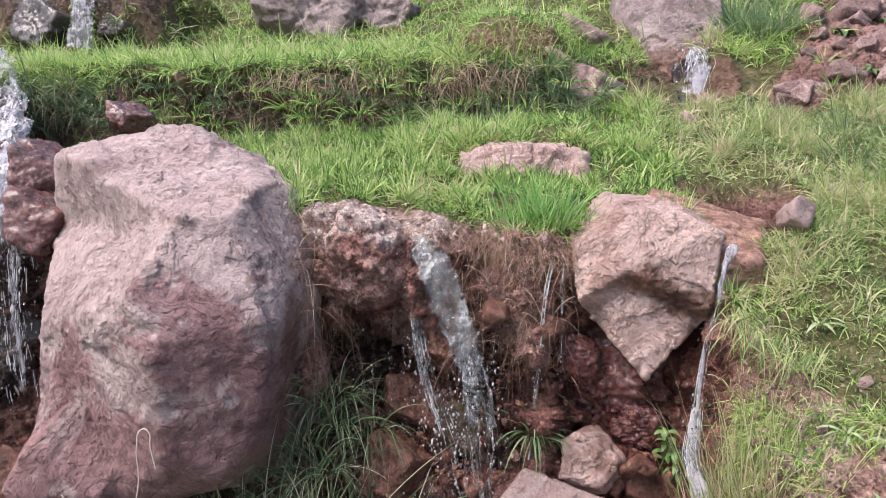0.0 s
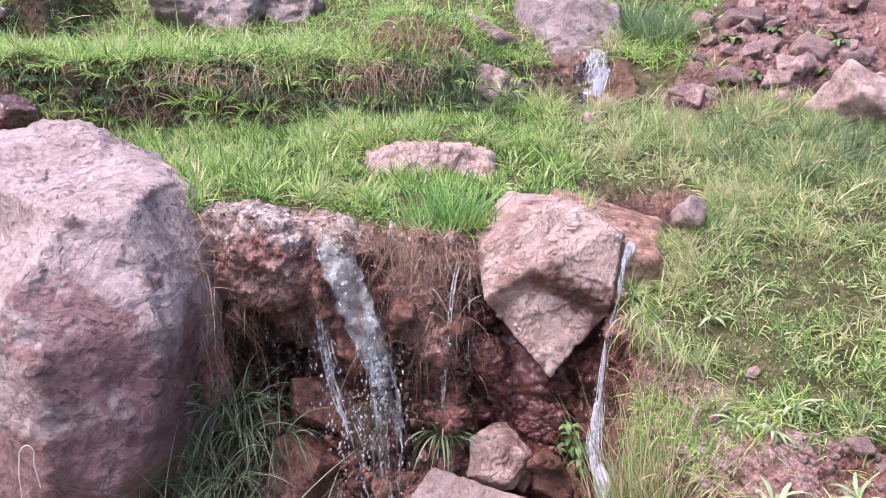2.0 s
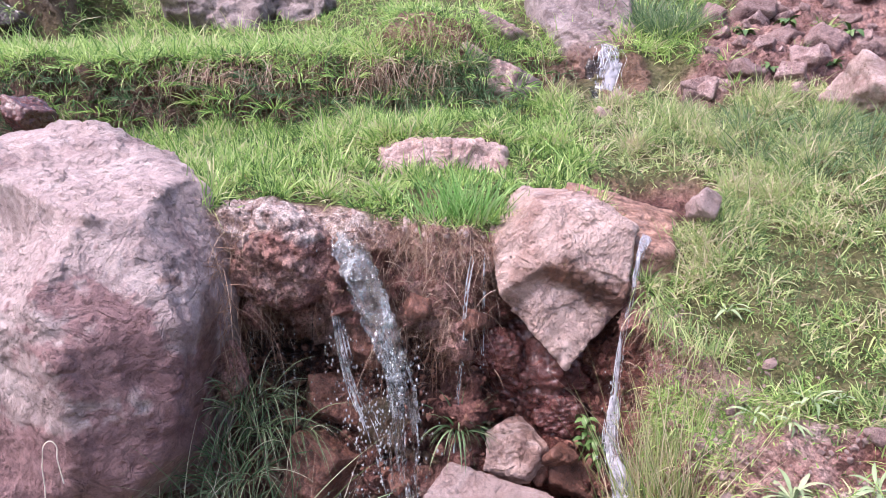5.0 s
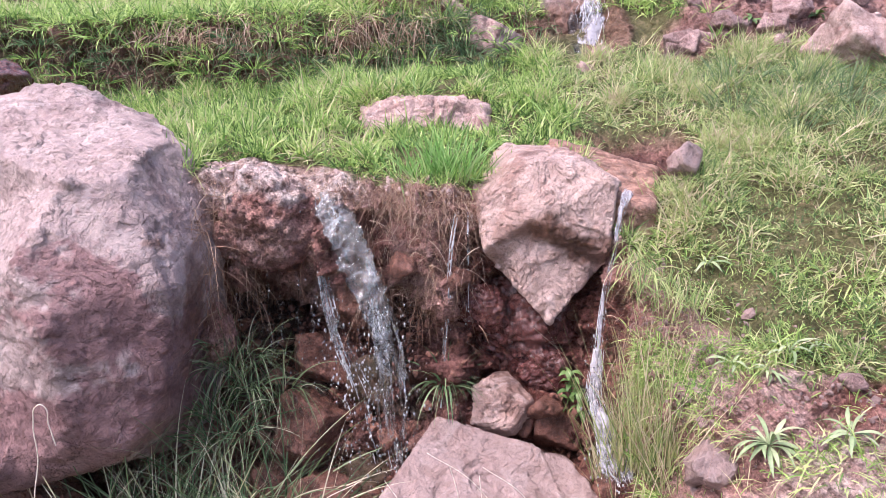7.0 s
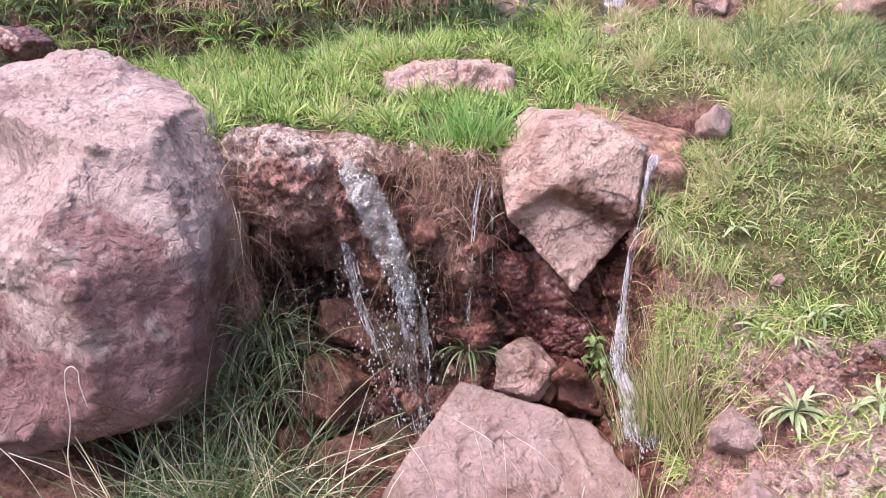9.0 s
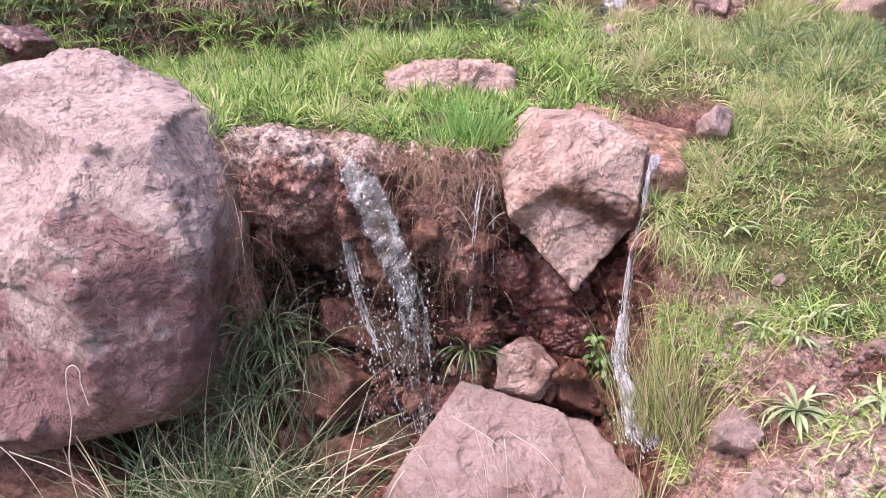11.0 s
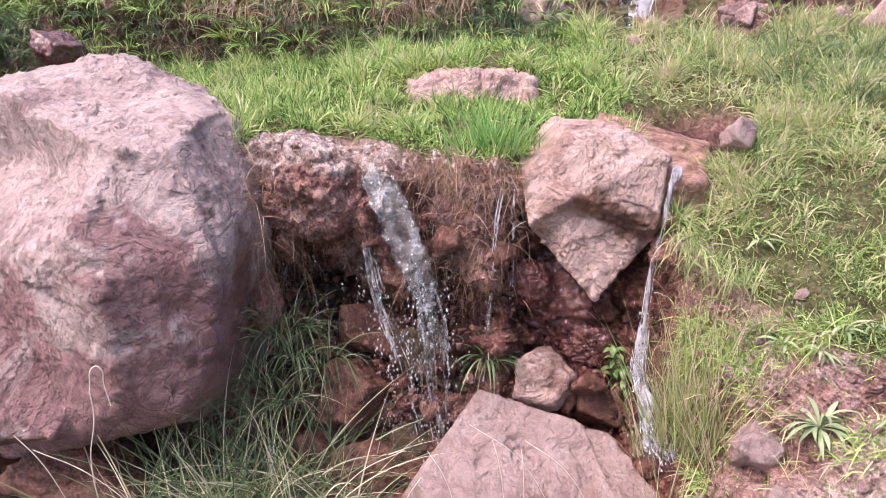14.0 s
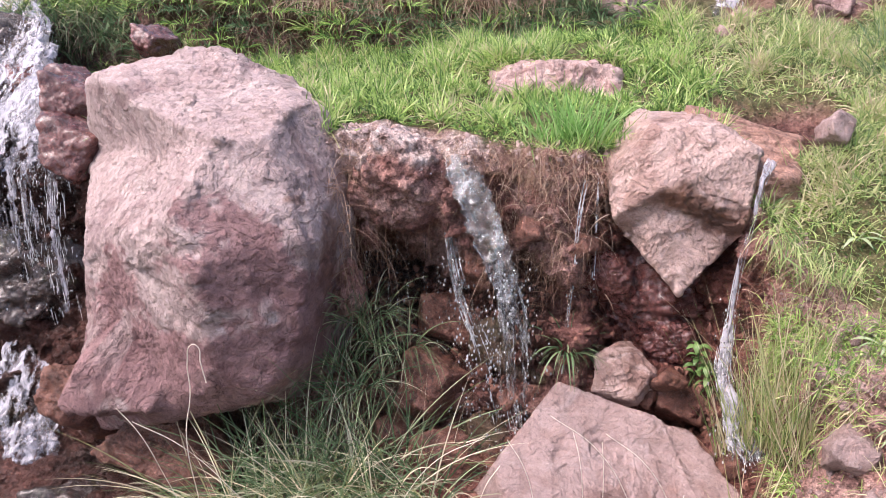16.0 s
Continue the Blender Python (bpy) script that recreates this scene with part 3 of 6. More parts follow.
def rock_shape(planes, sub, sharp, rough, seed, crack=0.0, size=1.0, chips=0, grooves=(), stained=0.0):
    """A block cut by planes (normal, distance), its edges worn, its faces chipped and broken by noise.
    grooves: (start, end, half width, depth) of recessed bands."""
    d, f = ICO[sub]
    rg = np.random.default_rng(seed)
    s = 0
    for n, h in planes:
        s = s + np.maximum(d @ unit(n), 0) ** sharp / h ** sharp
    p = d * (s ** (-1 / sharp))[:, None]
    w = p / size + seed * 3.7
    p = p + unit(p) * (rough * size * 0.8 * fbm(w, 1.7, 3, 0.5, seed))[:, None]
    for a, b, hw, dep, *st in grooves:
        a, b = np.asarray(a, float), np.asarray(b, float)
        t = np.clip((p - a) @ (b - a) / np.dot(b - a, b - a), 0, 1)
        q = p - (a + t[:, None] * (b - a))
        dist = np.linalg.norm(q, axis=1) + 0.25 * hw * fbm(w, 6, 2, seed=seed + 2)
        p = p - unit(p) * (dep * (1 - smooth(0.5 * hw, hw, dist)))[:, None]
    ragged = 0.25 * vnoise(w * 5, seed + 6) if chips else 0
    for _ in range(chips):
        c = p[rg.integers(len(p))]
        n = unit(unit(c) + rg.normal(0, 0.16, 3))
        rad = size * rg.choice([rg.uniform(0.03, 0.09), rg.uniform(0.08, 0.24)])
        k = np.where(np.max(np.abs(p - c), axis=1) < 1.3 * rad)[0]
        q = p[k]
        dist = np.linalg.norm(q - c, axis=1) + rad * ragged[k]
        g = 1 - smooth(0.8 * rad, 0.95 * rad, dist)
        p[k] = q - n * (np.clip((q - c) @ n + size * rg.uniform(0.003, 0.010), 0, 0.014 * size) * g)[:, None]
    stain = np.zeros(len(p))
    for a, b, hw, dep, *st in grooves:
        a, b = np.asarray(a, float), np.asarray(b, float)
        t = np.clip((p - a) @ (b - a) / np.dot(b - a, b - a), 0, 1)
        q = p - (a + t[:, None] * (b - a))
        dist = np.linalg.norm(q * np.array([1, 1, 0.8]), axis=1) + 0.5 * hw * fbm(w, 7, 3, seed=seed + 22)
        stain = np.maximum(stain, (1 - smooth(1.0 * hw, 2.2 * hw, dist)) * (st[0] if st else stained))
    disp = rough * (0.7 * fbm(w, 3.6, 4, 0.55, seed) + 0.45 * fbm(w, 13.5, 4, 0.65, seed + 9))
    if sub > 6:
        disp = disp + 0.0012 * fbm(p, 45.0, 3, 0.6, seed + 12) - 0.002 * smooth(0.9, 1.2, ridge(p, 7.0, 2, seed + 14))
    if crack:
        warp = w + 0.25 * np.stack([fbm(w, 2, 2, seed=seed + 3)] * 3, 1)
        rr = ridge(warp, 1.6, 3, seed + 5)
        disp = disp - crack * smooth(1.15, 1.55, rr)
        lay = vnoise(np.stack([warp[:, 0] * 1.6, warp[:, 1] * 1.6, warp[:, 2] * 6.0], 1), seed + 8)
        disp = disp + crack * 0.55 * (smooth(0.08, 0.16, lay) - 0.5)
    return p + unit(p) * disp[:, None] * size, f, stain


def rock(name, loc, planes, material, sub=5, sharp=16, rough=0.03, seed=1, crack=0.0, size=1.0, turn=(0, 0, 0), chips=0, grooves=(), stained=0.0):
    v, f, stain = rock_shape(planes, sub, sharp, rough, seed, crack, size, chips, grooves, stained)
    ob = mesh_object(name, v, f, material, attrs={"stain": stain})
    ob.matrix_basis = pose(*loc, *turn)
    return ob


def smax(a, b, k):
    h = np.clip(0.5 + 0.5 * (a - b) / k, 0, 1)
    return b + (a - b) * h + k * h * (1 - h)


def smin(a, b, k):
    return -smax(-a, -b, k)


def block(planes, soft=0.02):
    """Distance to a block cut by planes (normal, distance), its edges rounded."""
    planes = [(unit(n), h) for n, h in planes]

    def dist(p):
        out = None
        for n, h in planes:
            g = p @ n - h
            out = g if out is None else smax(out, g, soft)
        return out
    return dist


def egg(centre, radii):
    centre, radii = np.asarray(centre, float), np.asarray(radii, float)
    return lambda p: (np.linalg.norm((p - centre) / radii, axis=1) - 1) * radii.min()


def carved(name, loc, dist, material, sub, seed, relief, reach=1.6, bands=(), purple=(), warp=0.02, parent=None, centre=(0, 0, 0)):
    """A stone grown outward from its centre to the surface where dist() is zero, then given relief(place, normal).
    bands: (start, end, half width, strength) of brown stains; purple: (centre, radius) of mauve stone colour that also
    paints in shade."""
    d, f = ICO[sub]
    lo, hi = np.zeros(len(d)), np.full(len(d), reach)
    for _ in range(26):
        m = (lo + hi) / 2
        q = np.asarray(centre) + d * m[:, None]
        q = q + warp * np.stack([fbm(q, 3.1, 3, 0.5, seed + o) for o in (0, 4, 8)], 1) if _ > 11 else q
        g = dist(q) < 0
        lo, hi = np.where(g, m, lo), np.where(g, hi, m)
    p = np.asarray(centre) + d * lo[:, None]
    n = np.zeros_like(p)
    fn = np.cross(p[f[:, 1]] - p[f[:, 0]], p[f[:, 2]] - p[f[:, 0]])
    for k in range(3):
        np.add.at(n, f[:, k], fn)
    n = unit(n + 1e-12)
    stain, mauve_shade = np.zeros(len(p)), np.zeros(len(p))
    for a, b, hw, st in bands:
        a, b = np.asarray(a, float), np.asarray(b, float)
        t = np.clip((p - a) @ (b - a) / np.dot(b - a, b - a), 0, 1)
        r = np.linalg.norm(p - (a + t[:, None] * (b - a)), axis=1) + 0.55 * hw * fbm(p, 9, 4, 0.6, seed=seed + 22)
        stain = np.maximum(stain, (1 - smooth(0.7 * hw, 1.3 * hw, r)) * st)
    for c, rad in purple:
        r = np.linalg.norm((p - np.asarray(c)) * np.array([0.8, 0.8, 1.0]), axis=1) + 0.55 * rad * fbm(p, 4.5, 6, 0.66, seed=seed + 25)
        mauve_shade = np.maximum(mauve_shade, 1 - smooth(0.8 * rad, 1.08 * rad, r))
    p = p + n * relief(p, n)[:, None]
    ob = mesh_object(name, p, f, material, parent, attrs={"stain": stain, "mauve_shade": mauve_shade})
    ob.matrix_basis = pose(*loc)
    return ob


def random_planes(seed, dims, n=9):
    rng = random.Random(seed)
    out = []
    for i in range(n):
        a, z = 2.4 * i + rng.uniform(-0.4, 0.4), 1 - 2 * (i + 0.5) / n
        r = math.sqrt(1 - z * z)
        d = np.array([r * math.cos(a), r * math.sin(a), z])
        out.append((d, rng.uniform(0.72, 1.05) * 1.0 / np.linalg.norm(d / np.asarray(dims))))
    return out


BIG = (-1.42, 2.45, 0.5)
big_planes = [((0.007, -0.249, 0.968), 0.570), ((-0.30, -0.15, 0.94), 0.735), ((0.363, -0.749, 0.555), 0.546), ((0.463, -0.884, 0.060), 0.524), ((-0.484, -0.874, 0.034), 0.334), ((-0.401, -0.916, 0.005), 0.349),
              ((0.80, -0.28, 0.53), 0.628), ((0.97, -0.10, 0.22), 0.604), ((0.98, -0.10, -0.17), 0.535), ((0.80, 0.60, 0.10), 0.560), ((0.35, 0.11, 0.93), 0.725),
              ((-0.87, -0.48, 0.10), 0.425), ((0.22, 0.97, -0.10), 0.50), ((-0.40, 0.91, 0.0), 0.66), ((0.24, -0.45, -0.86), 0.575), ((0.09, -0.90, -0.43), 0.535), ((0.76, -0.32, -0.57), 0.595)]


def half_space(at, along, down, out):
    """Half space through a point, spanned by two directions, its outside towards out."""
    n = unit(np.cross(along, down))
    n = n if n @ np.asarray(out, float) > 0 else -n
    return n, float(np.asarray(at) @ n)


big_slab = block(big_planes + [half_space((0.0, -0.07, 0.59), (0.54, -0.36, -0.08), (0.10, 0.05, -0.95), (-0.5, -0.7, -0.3))], 0.016)
big_main = block(big_planes + [((-0.517, -0.496, 0.697), 0.371)], 0.022)
big_scoop = egg((-0.22, -0.04, 0.46), (0.15, 0.17, 0.12))
big_foot = block([((-0.80, -0.30, 0.52), 0.17), ((-0.93, -0.30, -0.20), 0.20), ((-0.1, -0.98, 0.10), 0.33), ((0.1, -0.5, -0.86), 0.21), ((0.5, -0.3, 0.8), 0.28), ((0.9, 0, 0), 0.3), ((0, 1, 0), 0.3)], 0.02)
big_bite = egg((0.20, -0.60, 0.235), (0.15, 0.16, 0.045))


def big_dist(p):
    g = smin(smax(big_main(p), -big_scoop(p), 0.03), big_slab(p), 0.03)
    g = smax(g, -big_bite(p), 0.02)
    return smin(g, big_foot(p - np.array([-0.33, -0.08, -0.40])), 0.07)


def big_relief(p, n):
    up = smooth(0.62, 0.82, n[:, 2])
    front = 1 - smooth(0.45, 0.7, n[:, 2])
    out = broken(p, 4.2, 0.011, 3) * (0.25 + 0.75 * front) + broken(p, 11.0, 0.010, 5) * (0.35 + 0.65 * front) + broken(p, 28.0, 0.0038, 8)
    out = out + 0.003 * fbm(p, 6, 4, 0.6, 4) + 0.0018 * fbm(p, 30, 4, 0.7, 6)
    fl = fbm(p * np.array([1, 1.5, 1]), 5.0, 4, 0.55, 31)
    fl2 = fbm(p * np.array([1, 1.6, 1]) + 3.0, 10.0, 3, 0.55, 33)
    out = out + up * (0.012 * smooth(0.10, 0.13, fl) + 0.009 * smooth(0.28, 0.31, fl2) + 0.008 * smooth(0.42, 0.44, fl))
    for a, b, hw, dep in (((0.02, -0.50, 0.24), (0.24, -0.47, 0.20), 0.016, 0.018), ((0.24, -0.47, 0.20), (0.40, -0.40, 0.30), 0.014, 0.014), ((-0.34, -0.40, -0.22), (-0.12, -0.46, -0.14), 0.012, 0.016),
                          ((-0.36, -0.36, -0.33), (0.05, -0.50, -0.28), 0.014, 0.018), ((-0.12, -0.46, -0.14), (-0.05, -0.46, -0.02), 0.011, 0.014), ((-0.40, -0.34, -0.52), (-0.1, -0.40, -0.50), 0.02, 0.03), ((-0.1, -0.40, -0.50), (0.30, -0.44, -0.33), 0.022, 0.035)):
        a, b = np.asarray(a), np.asarray(b)
        t = np.clip((p - a) @ (b - a) / np.dot(b - a, b - a), 0, 1)
        r = np.linalg.norm(p - (a + t[:, None] * (b - a)), axis=1) + 1.2 * hw * fbm(p, 9, 3, 0.6, 44)
        out = out - dep * (1 - smooth(0.4 * hw, 1.3 * hw, r))
    return out


# the mauve patches also paint shade onto the boulder's lower half
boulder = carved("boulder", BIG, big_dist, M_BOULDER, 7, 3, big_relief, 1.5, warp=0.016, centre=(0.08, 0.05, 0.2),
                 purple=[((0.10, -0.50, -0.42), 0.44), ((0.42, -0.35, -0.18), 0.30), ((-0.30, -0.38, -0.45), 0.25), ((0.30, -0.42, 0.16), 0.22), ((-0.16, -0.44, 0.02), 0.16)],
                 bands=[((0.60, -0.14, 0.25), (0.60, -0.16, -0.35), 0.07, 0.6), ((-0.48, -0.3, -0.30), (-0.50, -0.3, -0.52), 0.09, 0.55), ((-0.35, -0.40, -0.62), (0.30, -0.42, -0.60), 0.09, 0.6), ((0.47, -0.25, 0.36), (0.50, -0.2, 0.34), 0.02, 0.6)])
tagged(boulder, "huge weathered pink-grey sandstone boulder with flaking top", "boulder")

WED = (0.40, 2.68, 0.78)


wedge_sides = [((-0.985, -0.12, -0.06), 0.280), ((-0.72, -0.10, -0.69), 0.245), ((0.76, -0.17, -0.63), 0.232), ((0.97, -0.20, -0.10), 0.232), ((-0.13, 0.96, -0.24), 0.20),
               ((0.52, 0.05, 0.85), 0.285), ((0.02, 0.02, 1.0), 0.272), ((-0.62, -0.10, 0.78), 0.285)]
wedge_top = wedge_sides + [((-0.12, -0.80, 0.58), 0.243), ((-0.45, -0.80, 0.40), 0.262), ((0.10, -0.97, 0.24), 0.232)]
peak = (-0.101, -0.23, 0.095)
wedge_a = block(wedge_top + [half_space(peak, (0.150, -0.01, 0.075), (0.0, 0.40, -0.9), (0, -1, -0.5))], 0.010)
wedge_b = block(wedge_top + [half_space(peak, (0.262, -0.01, -0.105), (0.0, 0.50, -0.85), (0, -1, -0.5))], 0.010)
wedge_c = block(wedge_sides + [((0.02, -0.985, 0.17), 0.183), ((0.0, -0.55, 0.83), 0.20), ((0.80, -0.60, -0.02), 0.225), ((-0.60, -0.78, 0.0), 0.235)], 0.012)


def wedge_relief(p, n):
    out = broken(p, 7.0, 0.013, 15) + broken(p, 19.0, 0.006, 17) + broken(p, 48.0, 0.0016, 18) + 0.004 * fbm(p, 9, 5, 0.62, 14)
    for a, b, hw, dep in (((-0.27, -0.16, 0.04), (-0.20, -0.19, 0.13), 0.010, 0.012), ((-0.20, -0.19, 0.13), (-0.08, -0.2, 0.15), 0.009, 0.012), ((-0.23, -0.2, 0.06), (-0.12, -0.22, 0.10), 0.008, 0.010), ((-0.10, -0.17, 0.19), (-0.02, -0.18, 0.17), 0.007, 0.010)):
        a, b = np.asarray(a), np.asarray(b)
        t = np.clip((p - a) @ (b - a) / np.dot(b - a, b - a), 0, 1)
        r = np.linalg.norm(p - (a + t[:, None] * (b - a)), axis=1) + 0.8 * hw * fbm(p, 14, 3, 0.6, 44)
        out = out - dep * (1 - smooth(0.4 * hw, 1.4 * hw, r))
    return out


# brown stains; those along the ledge also paint shade into its undercut
stone = carved("stone", WED, lambda p: np.minimum(np.minimum(wedge_a(p), wedge_b(p)), wedge_c(p)), M_STONE, 7, 5, wedge_relief, 0.7, warp=0.010,
               bands=[((-0.20, -0.20, 0.03), (-0.08, -0.21, 0.065), 0.030, 0.55), ((-0.08, -0.2, 0.06), (0.18, -0.20, -0.06), 0.050, 0.95), ((-0.27, -0.1, 0.0), (-0.24, -0.1, -0.10), 0.035, 0.7),
                      ((0.20, -0.15, 0.0), (0.16, -0.15, -0.16), 0.03, 0.7), ((0.10, -0.05, 0.30), (0.24, -0.12, 0.14), 0.022, 0.45)])
tagged(stone, "wedge-shaped pink sandstone rock set in the bank, wet brown streaks", "rock")

slab = rock("slab", (0.10, 2.15, -0.20), [((0.10, -0.50, 0.86), 0.197), ((-0.81, 0.34, 0.48), 0.327), ((0.25, 0.80, 0.55), 0.311), ((0.85, 0.41, 0.33), 0.431),
            ((0.23, -0.95, -0.20), 0.287), ((-0.85, -0.52, 0.12), 0.368), ((0, 0, -1), 0.301)], M_SLAB, 7, 40, 0.006, 8, crack=0.010, chips=80, size=0.7, grooves=[((-0.25, -0.05, 0.16), (0.0, -0.15, 0.13), 0.008, 0.010, 0.0), ((0.0, -0.15, 0.13), (0.12, -0.05, 0.18), 0.007, 0.009, 0.0), ((0.15, -0.2, 0.1), (0.32, -0.05, 0.14), 0.008, 0.010, 0.0), ((-0.05, -0.3, 0.05), (0.1, -0.28, 0.05), 0.007, 0.008, 0.0)])
tagged(slab, "pinkish slab of sandstone leaning at the foot of the fall", "rock")

outcrop_dist = block([((0.03, -0.76, 0.65), 0.150), ((-0.93, -0.3, 0.2), 0.31), ((0.95, -0.25, 0.2), 0.31), ((0.05, 0.1, 1), 0.150), ((-0.30, -0.1, 0.95), 0.20), ((0, 0, -1), 0.25), ((0, 1, 0), 0.25)], 0.02)
outcrop = carved("outcrop", (-0.085, 3.43, 1.02), outcrop_dist, M_EARTHROCK, 6, 9,
                 lambda p, n: broken(p, 7.0, 0.030, 91) + broken(p, 20.0, 0.012, 92) + crumbs(p, 34.0, 0.010, 93) + 0.006 * fbm(p, 12, 4, 0.6, 94), 0.6, warp=0.03)
tagged(outcrop, "low pinkish crumbling rock outcrop in the turf", "rock")

shelf_dist = block([((0.243, -0.231, 0.942), 0.064), ((-1, 0, 0), 0.20), ((0.9, -0.3, 0.1), 0.19), ((0.1, -1, -0.1), 0.20), ((0, 1, 0), 0.25), ((0, 0, -1), 0.2)], 0.03)
shelf = carved("stone", (0.62, 2.72, 0.90), shelf_dist, M_STREAK, 6, 31, lambda p, n: broken(p, 9.0, 0.012, 35) + 0.010 * fbm(p * np.array([1, 3, 3]), 6, 4, 0.6, 36), 0.6, warp=0.02)
tagged(shelf, "brown water-streaked rock shelf beside the wedge rock", "stone")

for at, dims, sd in (((0.30, 2.74, 0.30), (0.36, 0.22, 0.38), 61), ((0.15, 2.62, 0.46), (0.13, 0.12, 0.12), 62), ((0.40, 2.56, 0.23), (0.12, 0.10, 0.15), 63)):
    o = rock("wet_rock", at, random_planes(sd, dims, 14), M_WETRED, 6, 6, 0.05, sd, crack=0.03, size=2 * max(dims), chips=30)
    tagged(o, "lumpy dark red rock glistening with seeping water", "rock")

fall_rock = rock("rock", (0.88, 5.00, 1.56), [((-0.28, -0.52, 0.80), 0.24), ((-0.95, -0.25, 0.05), 0.30), ((0.95, -0.2, 0.2), 0.27), ((0.0, -0.95, -0.25), 0.40), ((-0.5, -0.8, -0.1), 0.40),
                 ((0, 1, 0.2), 0.7), ((0, 0, -1), 0.42), ((0.5, 0.1, 0.85), 0.42)], M_FARROCK, 6, 16, 0.03, 77, crack=0.03, chips=30, size=0.8, stained=0.8,
                 grooves=[((-0.20, -0.38, -0.12), (0.22, -0.38, -0.06), 0.11, 0.015)])
tagged(fall_rock, "large sloping grey-pink rock with water sliding down it", "rock")

# lumps of the earth bank itself
def clod(at, planes, seed, label, pale, lumpy=1.0):
    o = carved("earth_bank", at, block(planes, 0.05), M_GROUND, 6, seed, lambda p, n: lumpy * (crumbs(p, 8.0, 0.030, seed) + crumbs(p, 21.0, 0.020, seed + 3) + crumbs(p, 48.0, 0.010, seed + 5) + 0.03 * fbm(p, 5, 4, 0.6, seed)), 0.9, warp=0.04)
    me = o.data
    co = np.zeros(len(me.vertices) * 3, np.float32)
    me.vertices.foreach_get("co", co)
    co = co.reshape(-1, 3)
    n = fbm(co, 7.0, 4, 0.6, seed)
    top = smooth(pale, pale + 0.06, co[:, 2] + 0.05 * n)
    low = 1 - smooth(-0.16, -0.06, co[:, 2] + 0.05 * n)
    for key, val in (("bare", 1 + 0 * n), ("crust", np.maximum(top, 0.12 * smooth(0.2, 0.6, n))), ("damp", 0.8 * low), ("sodden_shade", 0 * n)):
        a = me.attributes.new(key, "FLOAT", "POINT")
        a.data.foreach_set("value", np.asarray(val, np.float32))
    return tagged(o, label, "earth bank", kind="structure")


clod((-0.64, 2.60, 0.81), random_planes(71, (0.24, 0.15, 0.21), 16), 71, "crumbling red earth overhang with a pale dry crust", 0.09)
clod((-0.09, 2.62, 0.66), random_planes(72, (0.15, 0.12, 0.30), 14), 72, "upright face of red earth full of roots", 0.24)
clod((-0.84, 2.48, 0.42), random_planes(73, (0.07, 0.10, 0.36), 12), 73, "strip of brown earth clinging to the boulder's side", 0.4)

